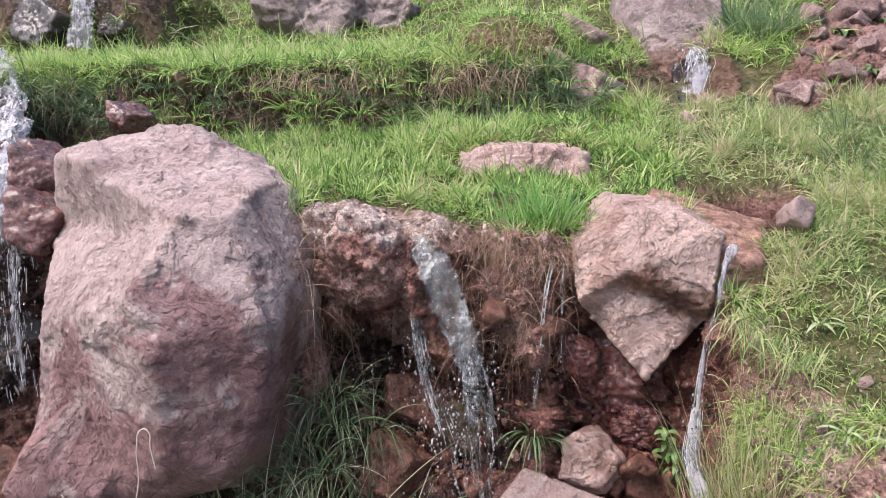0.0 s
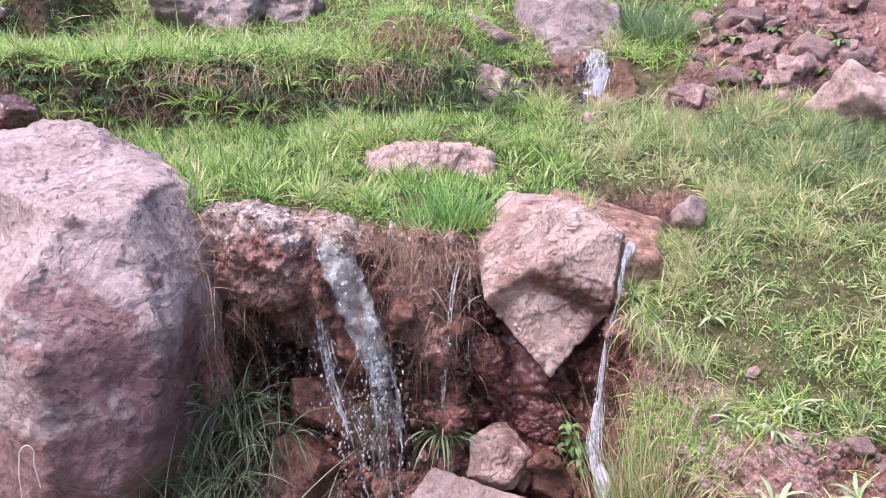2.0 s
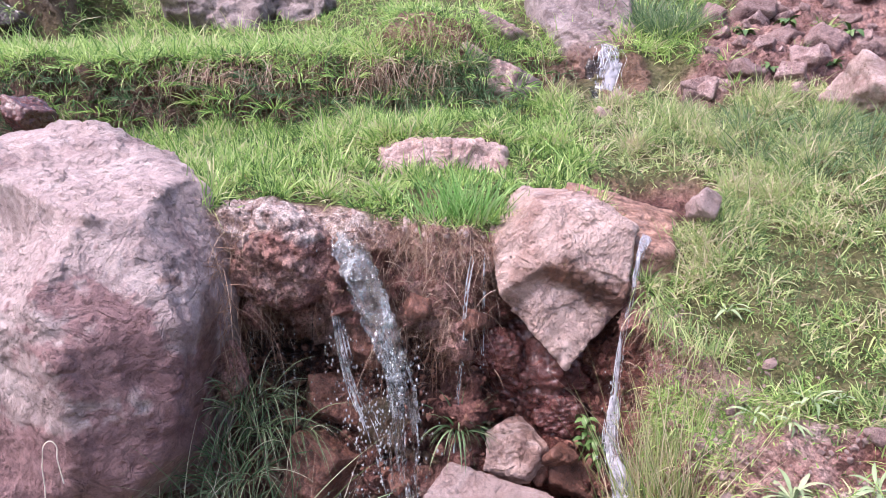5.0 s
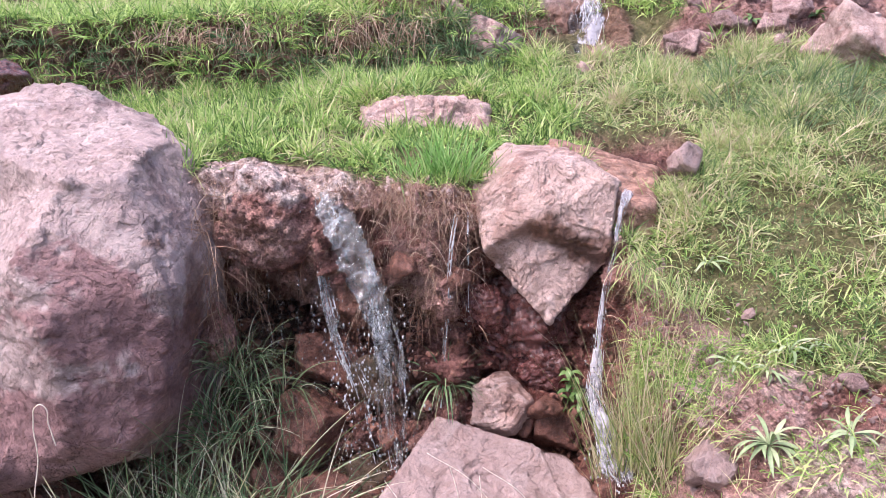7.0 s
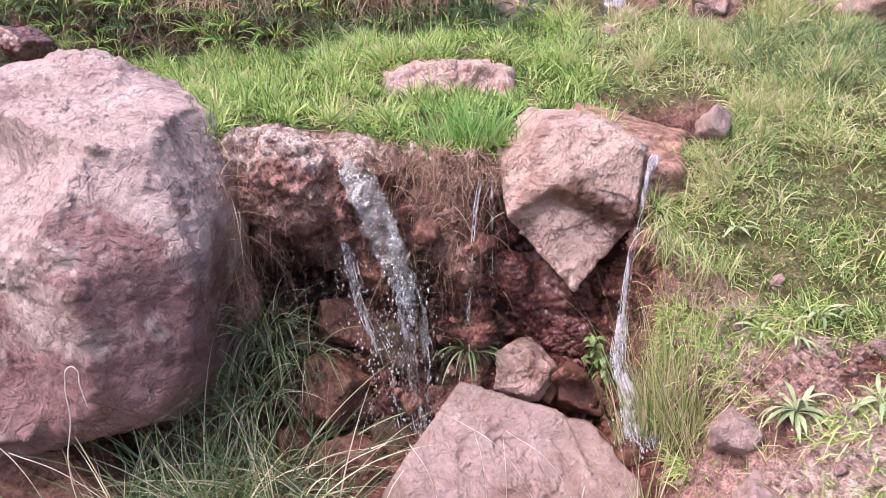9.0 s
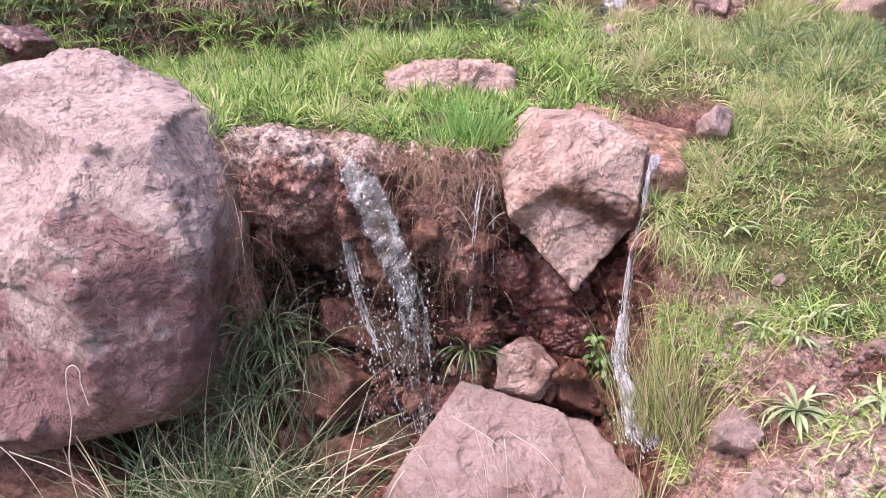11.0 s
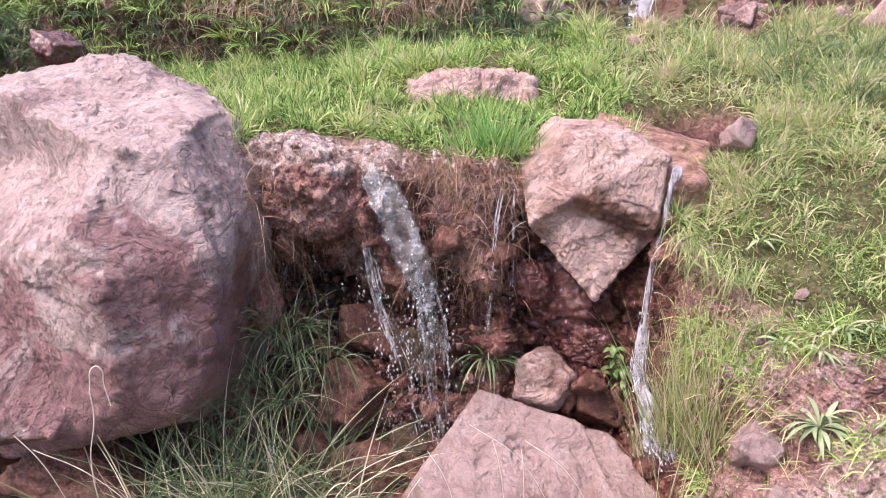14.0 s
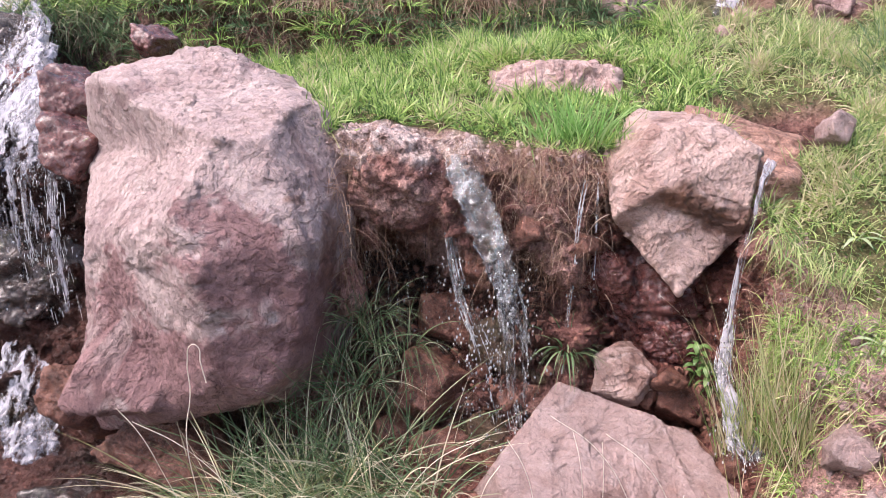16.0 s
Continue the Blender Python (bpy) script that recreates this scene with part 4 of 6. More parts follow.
# further stones: name, place, half sizes, material, label, subdivision, turn
STONES = [
    ("stone", (-2.29, 3.05, 1.00), (0.12, 0.12, 0.12), M_WETRED, "dark red wet rock beside the cascade", 5, 20),
    ("stone", (-2.17, 2.88, 0.82), (0.15, 0.14, 0.19), M_WETRED, "wet red rock with water running over it", 5, 70),
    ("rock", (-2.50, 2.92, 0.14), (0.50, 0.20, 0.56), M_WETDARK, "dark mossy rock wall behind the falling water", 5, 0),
    ("stone", (-1.99, 2.38, -0.12), (0.09, 0.16, 0.25), M_BROWN, "rust-stained rock at the foot of the boulder", 5, 15),
    ("stone", (-1.56, 2.27, -0.22), (0.38, 0.22, 0.17), M_BROWN, "dark red rock lying under the boulder", 5, 5),
    ("stone", (-0.44, 2.27, -0.22), (0.14, 0.13, 0.17), M_BROWN, "rust-brown wet stone below the fall", 5, 30),
    ("stone", (-0.54, 2.46, 0.02), (0.11, 0.12, 0.18), M_BROWN, "upright brown stone in the wet bank", 5, 60),
    ("stone", (0.21, 2.46, 0.13), (0.12, 0.11, 0.11), M_STONE, "broken pinkish stone wedged behind the slab", 5, 10),
    ("stone", (0.39, 2.40, 0.15), (0.07, 0.06, 0.04), M_BROWN, "small flat red stone", 4, 40),
    ("stone", (0.46, 2.47, 0.02), (0.11, 0.10, 0.08), M_BROWN, "brown wet stone behind the slab", 4, 65),
    ("stone", (-0.29, 2.40, -0.13), (0.12, 0.09, 0.08), M_MOSSY, "wet brown stone in the splashing water", 4, 35),
    ("stone", (-0.07, 2.53, 0.08), (0.09, 0.09, 0.09), M_MOSSY, "wet brown stone under the trickle", 4, 12),
    ("stone", (-0.34, 2.60, 0.50), (0.13, 0.09, 0.15), M_BROWN, "red rock face behind the jet of water", 5, 3),
    ("stone", (-0.66, 2.33, -0.15), (0.09, 0.08, 0.07), M_BROWN, "small brown stone among the grass", 4, 48),
    ("stone", (-0.23, 2.56, 0.16), (0.14, 0.10, 0.13), M_MOSSY, "mossy brown stone behind the fall", 5, 22),
    ("stone", (-0.45, 2.66, 0.20), (0.15, 0.10, 0.11), M_BROWN, "wet ledge stone behind the fall", 5, 77),
    ("stone", (0.72, 3.78, 1.185), (0.06, 0.06, 0.03), M_EARTHROCK, "pinkish stone beside the rill", 4, 20),
    ("stone", (0.77, 3.98, 1.235), (0.08, 0.06, 0.04), M_EARTHROCK, "pinkish stone in the rill", 4, 50),
    ("stone", (0.90, 4.20, 1.32), (0.07, 0.06, 0.05), M_EARTHROCK, "pale stone below the small fall", 4, 70),
    ("pebble", (0.93, 2.77, 1.02), (0.064, 0.05, 0.066), M_SLAB, "smooth pinkish stone lying on the turf", 4, 30),
    ("stone", (0.745, 2.20, 0.50), (0.045, 0.06, 0.13), M_BROWN, "upright orange-brown stone in the bank", 4, 10),
    ("stone", (0.775, 1.80, 0.31), (0.08, 0.07, 0.06), M_SLAB, "rounded pink stone at the path's edge", 4, 20),
    ("stone", (1.10, 1.74, 0.405), (0.15, 0.11, 0.03), M_SLAB, "flat purple-pink stone in the path", 5, 35),
    ("stone", (1.00, 1.84, 0.425), (0.065, 0.04, 0.02), M_RUBBLE, "small pale flat stone", 4, 15),
    ("stone", (0.965, 1.94, 0.46), (0.07, 0.05, 0.03), M_SLAB, "flat grey-purple stone among rosettes", 4, 55),
    ("stone", (0.78, 1.58, 0.25), (0.12, 0.10, 0.04), M_SLAB, "flat pink stone at the path's edge", 4, 75),
    ("stone", (-2.15, 3.62, 1.22), (0.12, 0.11, 0.085), M_WETRED, "dark red stone lodged in the bank", 5, 18),
    ("stone", (-2.09, 4.20, 1.40), (0.07, 0.08, 0.06), M_BROWN, "dark brown stone stuck in the terrace's edge", 4, 40),
    ("stone", (-0.57, 4.50, 1.47), (0.07, 0.07, 0.07), M_FARROCK, "pale stone in the grassy bank", 4, 8),
    ("stone", (0.16, 4.60, 1.40), (0.26, 0.18, 0.16), M_EARTHROCK, "pale bedded rock in the eroded bank", 5, 14),
    ("stone", (0.36, 4.52, 1.36), (0.11, 0.12, 0.10), M_FARROCK, "grey rock beside the small fall", 4, 60),
    ("stone", (0.26, 5.0, 1.66), (0.18, 0.14, 0.09), M_RUBBLE, "weathered stone at the bank's edge", 4, 26),
    ("stone", (0.02, 5.05, 1.68), (0.10, 0.10, 0.06), M_RUBBLE, "brown stone at the bank's edge", 4, 70),
    ("rock", (-1.85, 6.40, 1.80), (0.56, 0.5, 0.48), M_FARROCK, "big grey weathered rock outcrop on the slope", 5, 20),
    ("rock", (-1.38, 6.45, 1.83), (0.42, 0.4, 0.22), M_FARROCK, "grey flat rock leaning on the outcrop", 5, 50),
    ("rock", (2.16, 3.84, 1.38), (0.28, 0.20, 0.14), M_EARTHROCK, "large grey-pink rock in the rubble", 5, 0),
    # added dark body in place of the shaded recess behind the fall
    ("rock", (0.90, 4.68, 1.40), (0.22, 0.12, 0.16), M_WETDARK, "added dark rock standing in for the shaded recess behind the small fall", 5, 0),
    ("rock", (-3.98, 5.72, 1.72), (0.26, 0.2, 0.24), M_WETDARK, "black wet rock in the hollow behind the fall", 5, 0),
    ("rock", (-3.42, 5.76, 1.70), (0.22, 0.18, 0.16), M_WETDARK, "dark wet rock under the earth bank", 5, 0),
    ("stone", (-1.95, 2.12, -0.55), (0.24, 0.18, 0.20), M_WETDARK, "dark wet rock beside the lower fall", 5, 0),
    ("stone", (-2.52, 2.32, -0.58), (0.22, 0.18, 0.12), M_WETDARK, "dark wet rock at the foot of the cascade", 5, 0),
    ("stone", (-1.88, 2.14, -0.52), (0.18, 0.16, 0.12), M_WETDARK, "dark wet rock under the boulder", 5, 0),
    ("stone", (-2.75, 3.45, 1.00), (0.14, 0.12, 0.10), M_WETRED, "wet red rock parting the cascade", 5, 0),
    ("stone", (-2.60, 3.10, 0.82), (0.13, 0.12, 0.10), M_WETDARK, "wet dark rock under the rushing water", 5, 0),
    ("stone", (-3.05, 3.85, 1.22), (0.15, 0.12, 0.12), M_WETDARK, "wet dark rock in the stream bed", 5, 0),
    ("stone", (-2.45, 3.30, 1.00), (0.12, 0.12, 0.14), M_WETRED, "wet red rock at the edge of the cascade", 5, 0),
    ("rock", (-4.15, 6.15, 1.90), (0.40, 0.3, 0.14), M_WETDARK, "dark wet ledge with water running over it", 5, 0),
]
for k, (nm, at, dims, m, label, sub, turn) in enumerate(STONES):
    o = rock(nm, at, random_planes(40 + k, dims), m, sub + (sub == 5 and max(dims) > 0.3), 26, 0.035, 20 + k, crack=0.03, size=2 * max(dims), turn=(0, 0, 0), chips=26)
    tagged(o, label, "stone" if nm in ("stone", "pebble") else "rock")

# rubble: red earth strewn with broken stones
rng = random.Random(12)
RUB = [(1.90, 4.25, 0.08), (1.86, 4.60, 0.085), (1.56, 4.80, 0.085), (1.85, 4.92, 0.14), (1.52, 4.10, 0.09), (1.39, 4.05, 0.055), (1.80, 4.0, 0.07), (2.12, 4.5, 0.1),
       (2.38, 4.6, 0.08), (1.61, 4.4, 0.05), (1.79, 4.15, 0.085)]
for k in range(85):
    x, y = rng.uniform(1.25, 2.9), rng.uniform(4.0, 5.5)
    if x - 0.55 * (y - 4.3) > 1.35:
        RUB.append((x, y, rng.choice((0.02, 0.03, 0.035, 0.05, 0.06, 0.075))))
for k, (x, y, r) in enumerate(RUB):
    dims = (r * rng.uniform(0.9, 1.3), r * rng.uniform(0.8, 1.1), r * rng.uniform(0.45, 0.75))
    o = rock("rubble_stone", (x, y, ground_z(x, y) + 0.25 * r), random_planes(200 + k, dims, 8), M_RUBBLE, 4 if r > 0.045 else 3, 40, 0.03, 90 + k, size=2 * r, chips=8,
             turn=(rng.uniform(-25, 25), rng.uniform(-25, 25), rng.uniform(0, 360)))
    tagged(o, "broken pink stone lying on red earth", "stone", "rubble on the slope")
PATH = [(0.72, 1.52), (0.86, 1.50), (0.95, 1.55), (1.0, 1.48), (1.12, 1.66), (1.15, 1.8), (1.05, 1.42), (0.9, 1.4), (0.8, 1.48), (0.99, 1.64), (0.88, 1.57), (1.2, 1.55), (0.78, 1.9), (0.83, 2.02)]
for k, (x, y) in enumerate(PATH):
    r = rng.choice((0.018, 0.025, 0.035))
    o = rock("pebble", (x, y, ground_z(x, y) + 0.15 * r), random_planes(400 + k, (r * 1.3, r, r * 0.6), 9), M_RUBBLE, 3, 12, 0.04, 300 + k, size=r, turn=(0, 0, rng.uniform(0, 360)))
    tagged(o, "small flat pinkish stone on trodden earth", "stone", "stones on the path")
WETST = [(-0.62, 2.4), (-0.35, 2.3), (-0.2, 2.35), (-0.12, 2.42), (-0.75, 2.45), (-0.4, 2.45), (-0.3, 2.5), (0.05, 2.5), (0.3, 2.45), (-0.15, 2.5), (-0.55, 2.3), (-0.25, 2.28), (0.55, 2.3), (0.6, 2.2)]
for k, (x, y) in enumerate(WETST):
    r = rng.choice((0.03, 0.045, 0.055))
    o = rock("pebble", (x, y, ground_z(x, y) + 0.2 * r), random_planes(500 + k, (r * 1.2, r, r * 0.8), 9), M_BROWN, 4, 20, 0.035, 350 + k, size=2 * r, chips=8, turn=(0, 0, rng.uniform(0, 360)))
    tagged(o, "wet brown stone at the foot of the bank", "stone", "wet stones")

# ---- grass and plants ----
nrng = np.random.default_rng(5)


def ground_samples(n, density):
    """n random places on the ground, thick where the density is high: places, normals."""
    c = GV[:-1, :-1]
    e1, e2 = GV[1:, :-1] - c, GV[:-1, 1:] - c
    area = np.linalg.norm(np.cross(e1, e2), axis=2)
    w = (area * density[:-1, :-1]).ravel()
    w = w / w.sum()
    k = nrng.choice(len(w), n, p=w)
    i, j = k // (NSG - 1), k % (NSG - 1)
    u, v = nrng.random((n, 1)), nrng.random((n, 1))
    p = c[i, j] + e1[i, j] * u + e2[i, j] * v
    nn = GN[i, j]
    return p, nn * np.sign(nn[:, 2:3] + 1e-6), k


def blades(p, aim, length, width, droop, tint, seg=3, curl=0.0):
    """Blades of grass from p towards aim, bending over by droop. Returns vertices, triangles and tints."""
    n = len(p)
    aim = unit(aim)
    side = unit(np.cross(aim, unit(nrng.normal(size=(n, 3))) + 1e-3))
    out = np.cross(side, aim)
    g = np.array([0, 0, -1.0])
    lev = []
    pos, d = p - aim * 0.01, aim.copy()
    step = (length / seg)[:, None]
    for k in range(seg + 1):
        w = (width * (1 - (k / seg) ** 1.7) * (0.75 if k == 0 else 1.0))[:, None]
        if k < seg:
            lev += [pos - side * w, pos + side * w]
        else:
            lev += [pos]
        d = unit(d + (g * droop[:, None] + out * curl) * (1.6 / seg))
        pos = pos + d * step
    V = np.stack(lev, 1)
    m = V.shape[1]
    f = []
    for k in range(seg - 1):
        a = 2 * k
        f += [[a, a + 1, a + 3], [a, a + 3, a + 2]]
    a = 2 * (seg - 1)
    f += [[a, a + 1, a + 2]]
    F = (np.arange(n)[:, None, None] * m + np.array(f)[None]).reshape(-1, 3)
    return V.reshape(-1, 3), F, np.repeat(tint, m)


def blade_object(name, sets, material, parent=None):
    V, F, T, o = [], [], [], 0
    for v, f, t in sets:
        V.append(v)
        F.append(f + o)
        T.append(t)
        o += len(v)
    return mesh_object(name, np.concatenate(V), np.concatenate(F), material, parent, attrs={"tint": np.concatenate(T)})


def field(name, n, density, length, width, droop, material, label, lean=0.5, tint=(0.15, 0.85), seg=3, up=0.7):
    p, nn, k = ground_samples(n, density)
    clump = fbm(p, 6.0, 3, seed=31)
    aim = nn * (1 - up) + np.array([0, 0, up]) + nrng.normal(size=(n, 3)) * lean * 0.5
    L = length * np.exp(nrng.normal(0, 0.3, n)) * np.clip(1 + 0.8 * clump, 0.35, 2)
    t = nrng.uniform(*tint, n) + 0.26 * clump
    W = width * nrng.uniform(0.6, 1.3, n)
    ob = blade_object(name, [blades(p, aim, L, W, droop * nrng.uniform(0.3, 1.5, n), t, seg)], material)
    tagged(ob, label, "grass", kind="stuff")
    return ob


inside = (X2 > -3.2) & (X2 < 3.2)
turf = np.clip(1 - 1.35 * bare, 0, 1)
thin = 0.14 + 0.86 * smooth(-0.40, 0.35, 0.5 * n_mid + n_fine)
lawn1 = turf * inside * (S2 > 6.9) * (Y2 < 4.15)
left_side = 1 - smooth(0.50, 0.66, X2)
field("lawn_grass", 52000, lawn1 * left_side * thin, 0.062, 0.0037, 0.45, M_LAWN, "bright green short grass on the lower terrace", 1.3, (0.0, 0.95), 4, 0.6)
field("lawn_grass", 78000, turf * inside * (S2 > 6.35) * (Y2 < 4.15) * (1 - left_side) * thin, 0.070, 0.0028, 0.6, M_SLOPE, "matted green grass on the sloping turf", 1.35, (0.12, 1.05), 4, 0.55)
field("bank_weeds", 6500, (face2 > 0.3) * inside * (0.1 + smooth(-0.1, 0.5, n_mid)), 0.12, 0.0034, 1.3, M_WEED, "dark weeds hanging on the upper bank", 1.0, (0.1, 0.9), 4)
upper = turf * (X2 > -5.5) * (X2 < 4.5) * (Y2 > 4.1) * (S2 > 9.6) * (Y2 < 9.5) * (1.0 - 0.75 * smooth(5.0, 7.5, Y2))
field("terrace_grass", 66000, upper * thin, 0.080, 0.0052, 0.5, M_LAWN, "lush green grass on the upper terrace and slope", 1.6, (0.05, 0.95), 3, 0.5)
field("lip_grass", 7000, lawn1 * (S2 < 7.35) * (X2 > -1.0), 0.085, 0.0026, 1.3, M_LAWN, "green grass hanging over the edge of the bank", 1.4, (0.1, 0.9), 4)
field("bank_lip_grass", 9000, inside * (S2 > 9.75) * (S2 < 10.25) * (1 - rubble), 0.11, 0.0036, 1.1, M_LAWN, "green grass falling over the edge of the upper terrace", 1.2, (0.1, 0.8), 4)
right_low = (X2 > 0.66) * (X2 < 2.4) * (S2 < 7.1) * (Y2 > 0.9)
field("sparse_grass", 20000, right_low * (0.04 + smooth(-0.25, 0.35, n_mid)) * (0.3 + smooth(1.55, 1.9, Y2)), 0.06, 0.0024, 0.8, M_LAWN, "sparse grass on trodden earth", 1.8, (0.2, 1.0), 3, 0.5)
field("roots", 1700, (face1 > 0.5) * (X2 > -0.35) * (X2 < 0.12) * (S2 > 5.0) * (S2 < 7.2), 0.11, 0.0010, 1.5, M_DRY, "matted dry roots hanging from the earth bank", 1.6, (0.1, 1.0), 5, 0.2)
field("roots", 900, (face1 > 0.5) * (X2 > -0.98) * (X2 < -0.35) * (S2 > 6.0) * (S2 < 7.2), 0.05, 0.0009, 1.5, M_DRY, "dry roots hanging from the overhang", 1.6, (0.1, 1.0), 5, 0.2)
field("roots", 900, (face1 > 0.5) * (X2 > 0.62) * (X2 < 0.85) * (S2 > 4.4) * (S2 < 6.5), 0.12, 0.0011, 2.0, M_DRY, "dry roots and dead grass on the side bank", 1.6, (0.1, 1.0), 5, 0.2)
field("roots", 6500, (face2 > 0.4) * inside, 0.13, 0.0016, 2.0, M_DRY, "dead grass and roots on the upper bank", 1.4, (0.3, 1.2), 4, 0.2)
field("roots", 1700, (X2 > -0.5) * (X2 < 0.12) * (S2 > 6.55) * (S2 < 7.25), 0.075, 0.0010, 0.9, M_DRY, "dry rootlets fringing the edge of the bank", 2.2, (0.5, 1.25), 5, 0.2)
field("roots", 700, (X2 > -0.88) * (X2 < -0.72) * (S2 > 4.6) * (S2 < 7.0), 0.16, 0.0013, 2.5, M_DRY, "dry roots trailing down beside the boulder", 1.0, (0.2, 1.1), 6, 0.1)
field("litter", 6000, (bare > 0.6) * (S2 > 5.0) * inside * (Y2 < 3.1) * (Y2 > 1.2) * (X2 > -1), 0.03, 0.0010, 0.6, M_DRY, "dry grass litter on bare earth", 2.5, (0.3, 1.0), 3, 0.3)
field("dead_blades", 7000, lawn1 * thin, 0.07, 0.0018, 0.9, M_DRY, "dry straw mixed into the turf", 2.2, (0.4, 1.0), 3, 0.4)


def tuft(name, at, n, radius, length, width, droop, material, label, spread=0.5, tint=(0.1, 0.9), seg=5, lean=(0, 0, 0)):
    a, r = nrng.uniform(0, 2 * np.pi, n), radius * np.sqrt(nrng.random(n))
    p = np.stack([at[0] + r * np.cos(a), at[1] + 0.6 * r * np.sin(a), np.full(n, at[2])], 1)
    aim = np.stack([np.cos(a) * spread * r / radius, np.sin(a) * spread * r / radius, np.ones(n)], 1) + nrng.normal(0, 0.16, (n, 3)) + np.array(lean)
    L = length * nrng.uniform(0.45, 1.15, n)
    v, f, t = blades(p - np.array(at), aim, L, width * nrng.uniform(0.6, 1.3, n), droop * nrng.uniform(0.4, 1.5, n), nrng.uniform(*tint, n), seg)
    ob = mesh_object(name, v, f, material, attrs={"tint": t})
    ob.matrix_basis = pose(*at)
    return tagged(ob, label, "grass tuft")


for x, y, n, L in ((-0.07, 2.71, 26, 0.20), (0.02, 2.70, 34, 0.24), (0.09, 2.72, 26, 0.21), (-0.15, 2.73, 18, 0.15), (0.05, 2.76, 22, 0.22), (-0.02, 2.75, 22, 0.2)):
    tuft("grass_tuft", (x, y, ground_z(x, y) - 0.01), int(1.4 * n), 0.06, 1.1 * L, 0.0036, 0.26, M_BRIGHT, "vivid green grass tuft at the edge of the bank", 0.6, (0.0, 1.0), 6)
for x, y, n, L in ((1.28, 4.75, 260, 0.28), (1.16, 4.85, 160, 0.24), (1.42, 4.8, 160, 0.22), (1.2, 5.05, 120, 0.3)):
    tuft("grass_tuft", (x, y, ground_z(x, y) - 0.02), n, 0.13, L, 0.0045, 0.45, M_WEED, "dense dark green grass clump beside the small fall", 0.8, (0.3, 0.95))
for k in range(15):
    x, y = 1.35 + 0.09 * k + 0.05 * math.sin(k * 5), 3.35 + 0.28 * math.sin(k * 2.1)
    tuft("grass_tuft", (x, y, ground_z(x, y) - 0.02), 130, 0.13, 0.19, 0.0026, 0.5, M_WEED, "tall bluish-green grass clump on the turf", 0.9, (0.2, 0.95))
for x, y, n, L in ((-1.0, 4.15, 90, 0.2), (-0.75, 4.05, 90, 0.2), (-0.3, 4.15, 120, 0.17), (-0.15, 4.25, 110, 0.16), (-1.5, 4.0, 70, 0.2), (-1.75, 3.9, 70, 0.18), (0.0, 4.35, 90, 0.15),
                   (-1.25, 3.85, 60, 0.17), (-0.95, 3.75, 60, 0.15), (0.45, 4.35, 60, 0.14), (-2.0, 3.65, 60, 0.15), (-2.35, 3.75, 60, 0.16), (-2.6, 3.9, 60, 0.16), (-0.5, 4.0, 60, 0.16)):
    tuft("grass_tuft", (x, y, ground_z(x, y) - 0.02), n, 0.1, L, 0.0034, 0.9, M_WEED, "dark green weed clump on the upper bank", 1.0, (0.2, 1.0))
for k in range(40):
    x, y = -1.30 + 0.0215 * k + 0.03 * math.sin(k * 4.7), 2.02 + 0.13 * math.sin(k * 2.4) + 0.003 * k
    tuft("long_grass", (x, y, ground_z(x, y) - 0.03), 46 if k < 30 else 24, 0.10, 0.56 + 0.16 * math.sin(k * 1.9 + 1), 0.0031, 0.95, M_SEDGE if k % 5 else M_REED, "long arching blue-green grass with straw tips", 1.0, (0.1, 1.25), 10,
         (0.40 * math.sin(k * 3.1), -0.10, 0))
for x, y, z, n, L in ((-0.82, 2.44, 0.30, 50, 0.30), (-0.74, 2.48, 0.32, 40, 0.26), (-0.88, 2.38, 0.14, 60, 0.4), (-0.66, 2.44, 0.16, 36, 0.3), (-0.78, 2.36, 0.06, 50, 0.36), (-0.6, 2.46, 0.2, 26, 0.24), (-0.84, 2.40, 0.42, 24, 0.2),
                      (-0.72, 2.40, 0.24, 40, 0.3), (-0.86, 2.34, 0.02, 50, 0.42)):
    tuft("long_grass", (x, y, z), n, 0.08, 1.15 * L, 0.0021, 1.3, M_SEDGE, "green grass clinging to the wet bank", 0.7, (0.0, 1.0), 8, (0.3 * math.sin(n), -0.4, -0.1))
for k in range(22):
    x, y = 0.60 + 0.15 * ((k * 0.618) % 1), 1.93 + 0.32 * ((k * 0.381) % 1)
    tuft("long_grass", (x, y, min(ground_z(x, y), 0.16) - 0.04), 34, 0.07, 0.46 + 0.16 * math.sin(k * 2.7), 0.0023, 0.30, M_SLOPE if k % 3 else M_REED, "tall wispy yellow-green grass at the foot of the side bank", 0.20, (0.3, 1.25), 8,
         (0.12 * math.sin(k * 1.7), -0.06, 0))


def curtain(name, a, b, n, length, width, material, label, jitter=(0.02, 0.03, 0.04), out=0.25, tint=(0.1, 1.0)):
    """Roots and dead blades hanging from the line between two places, some caught on the face and bent aside."""
    t = nrng.random((n, 1))
    p = np.asarray(a, float) * (1 - t) + np.asarray(b, float) * t + nrng.normal(size=(n, 3)) * np.asarray(jitter)
    aim = np.stack([nrng.normal(0, 0.45, n), -out * nrng.uniform(0.2, 1.6, n), nrng.uniform(-1.0, 0.35, n)], 1)
    L = length * nrng.uniform(0.3, 1.2, n)
    ob = blade_object(name, [blades(p, aim, L, width * nrng.uniform(0.6, 1.3, n), nrng.uniform(0.5, 1.6, n), nrng.uniform(*tint, n), 8, 0.25)], material)
    return tagged(ob, label, "roots", kind="stuff")


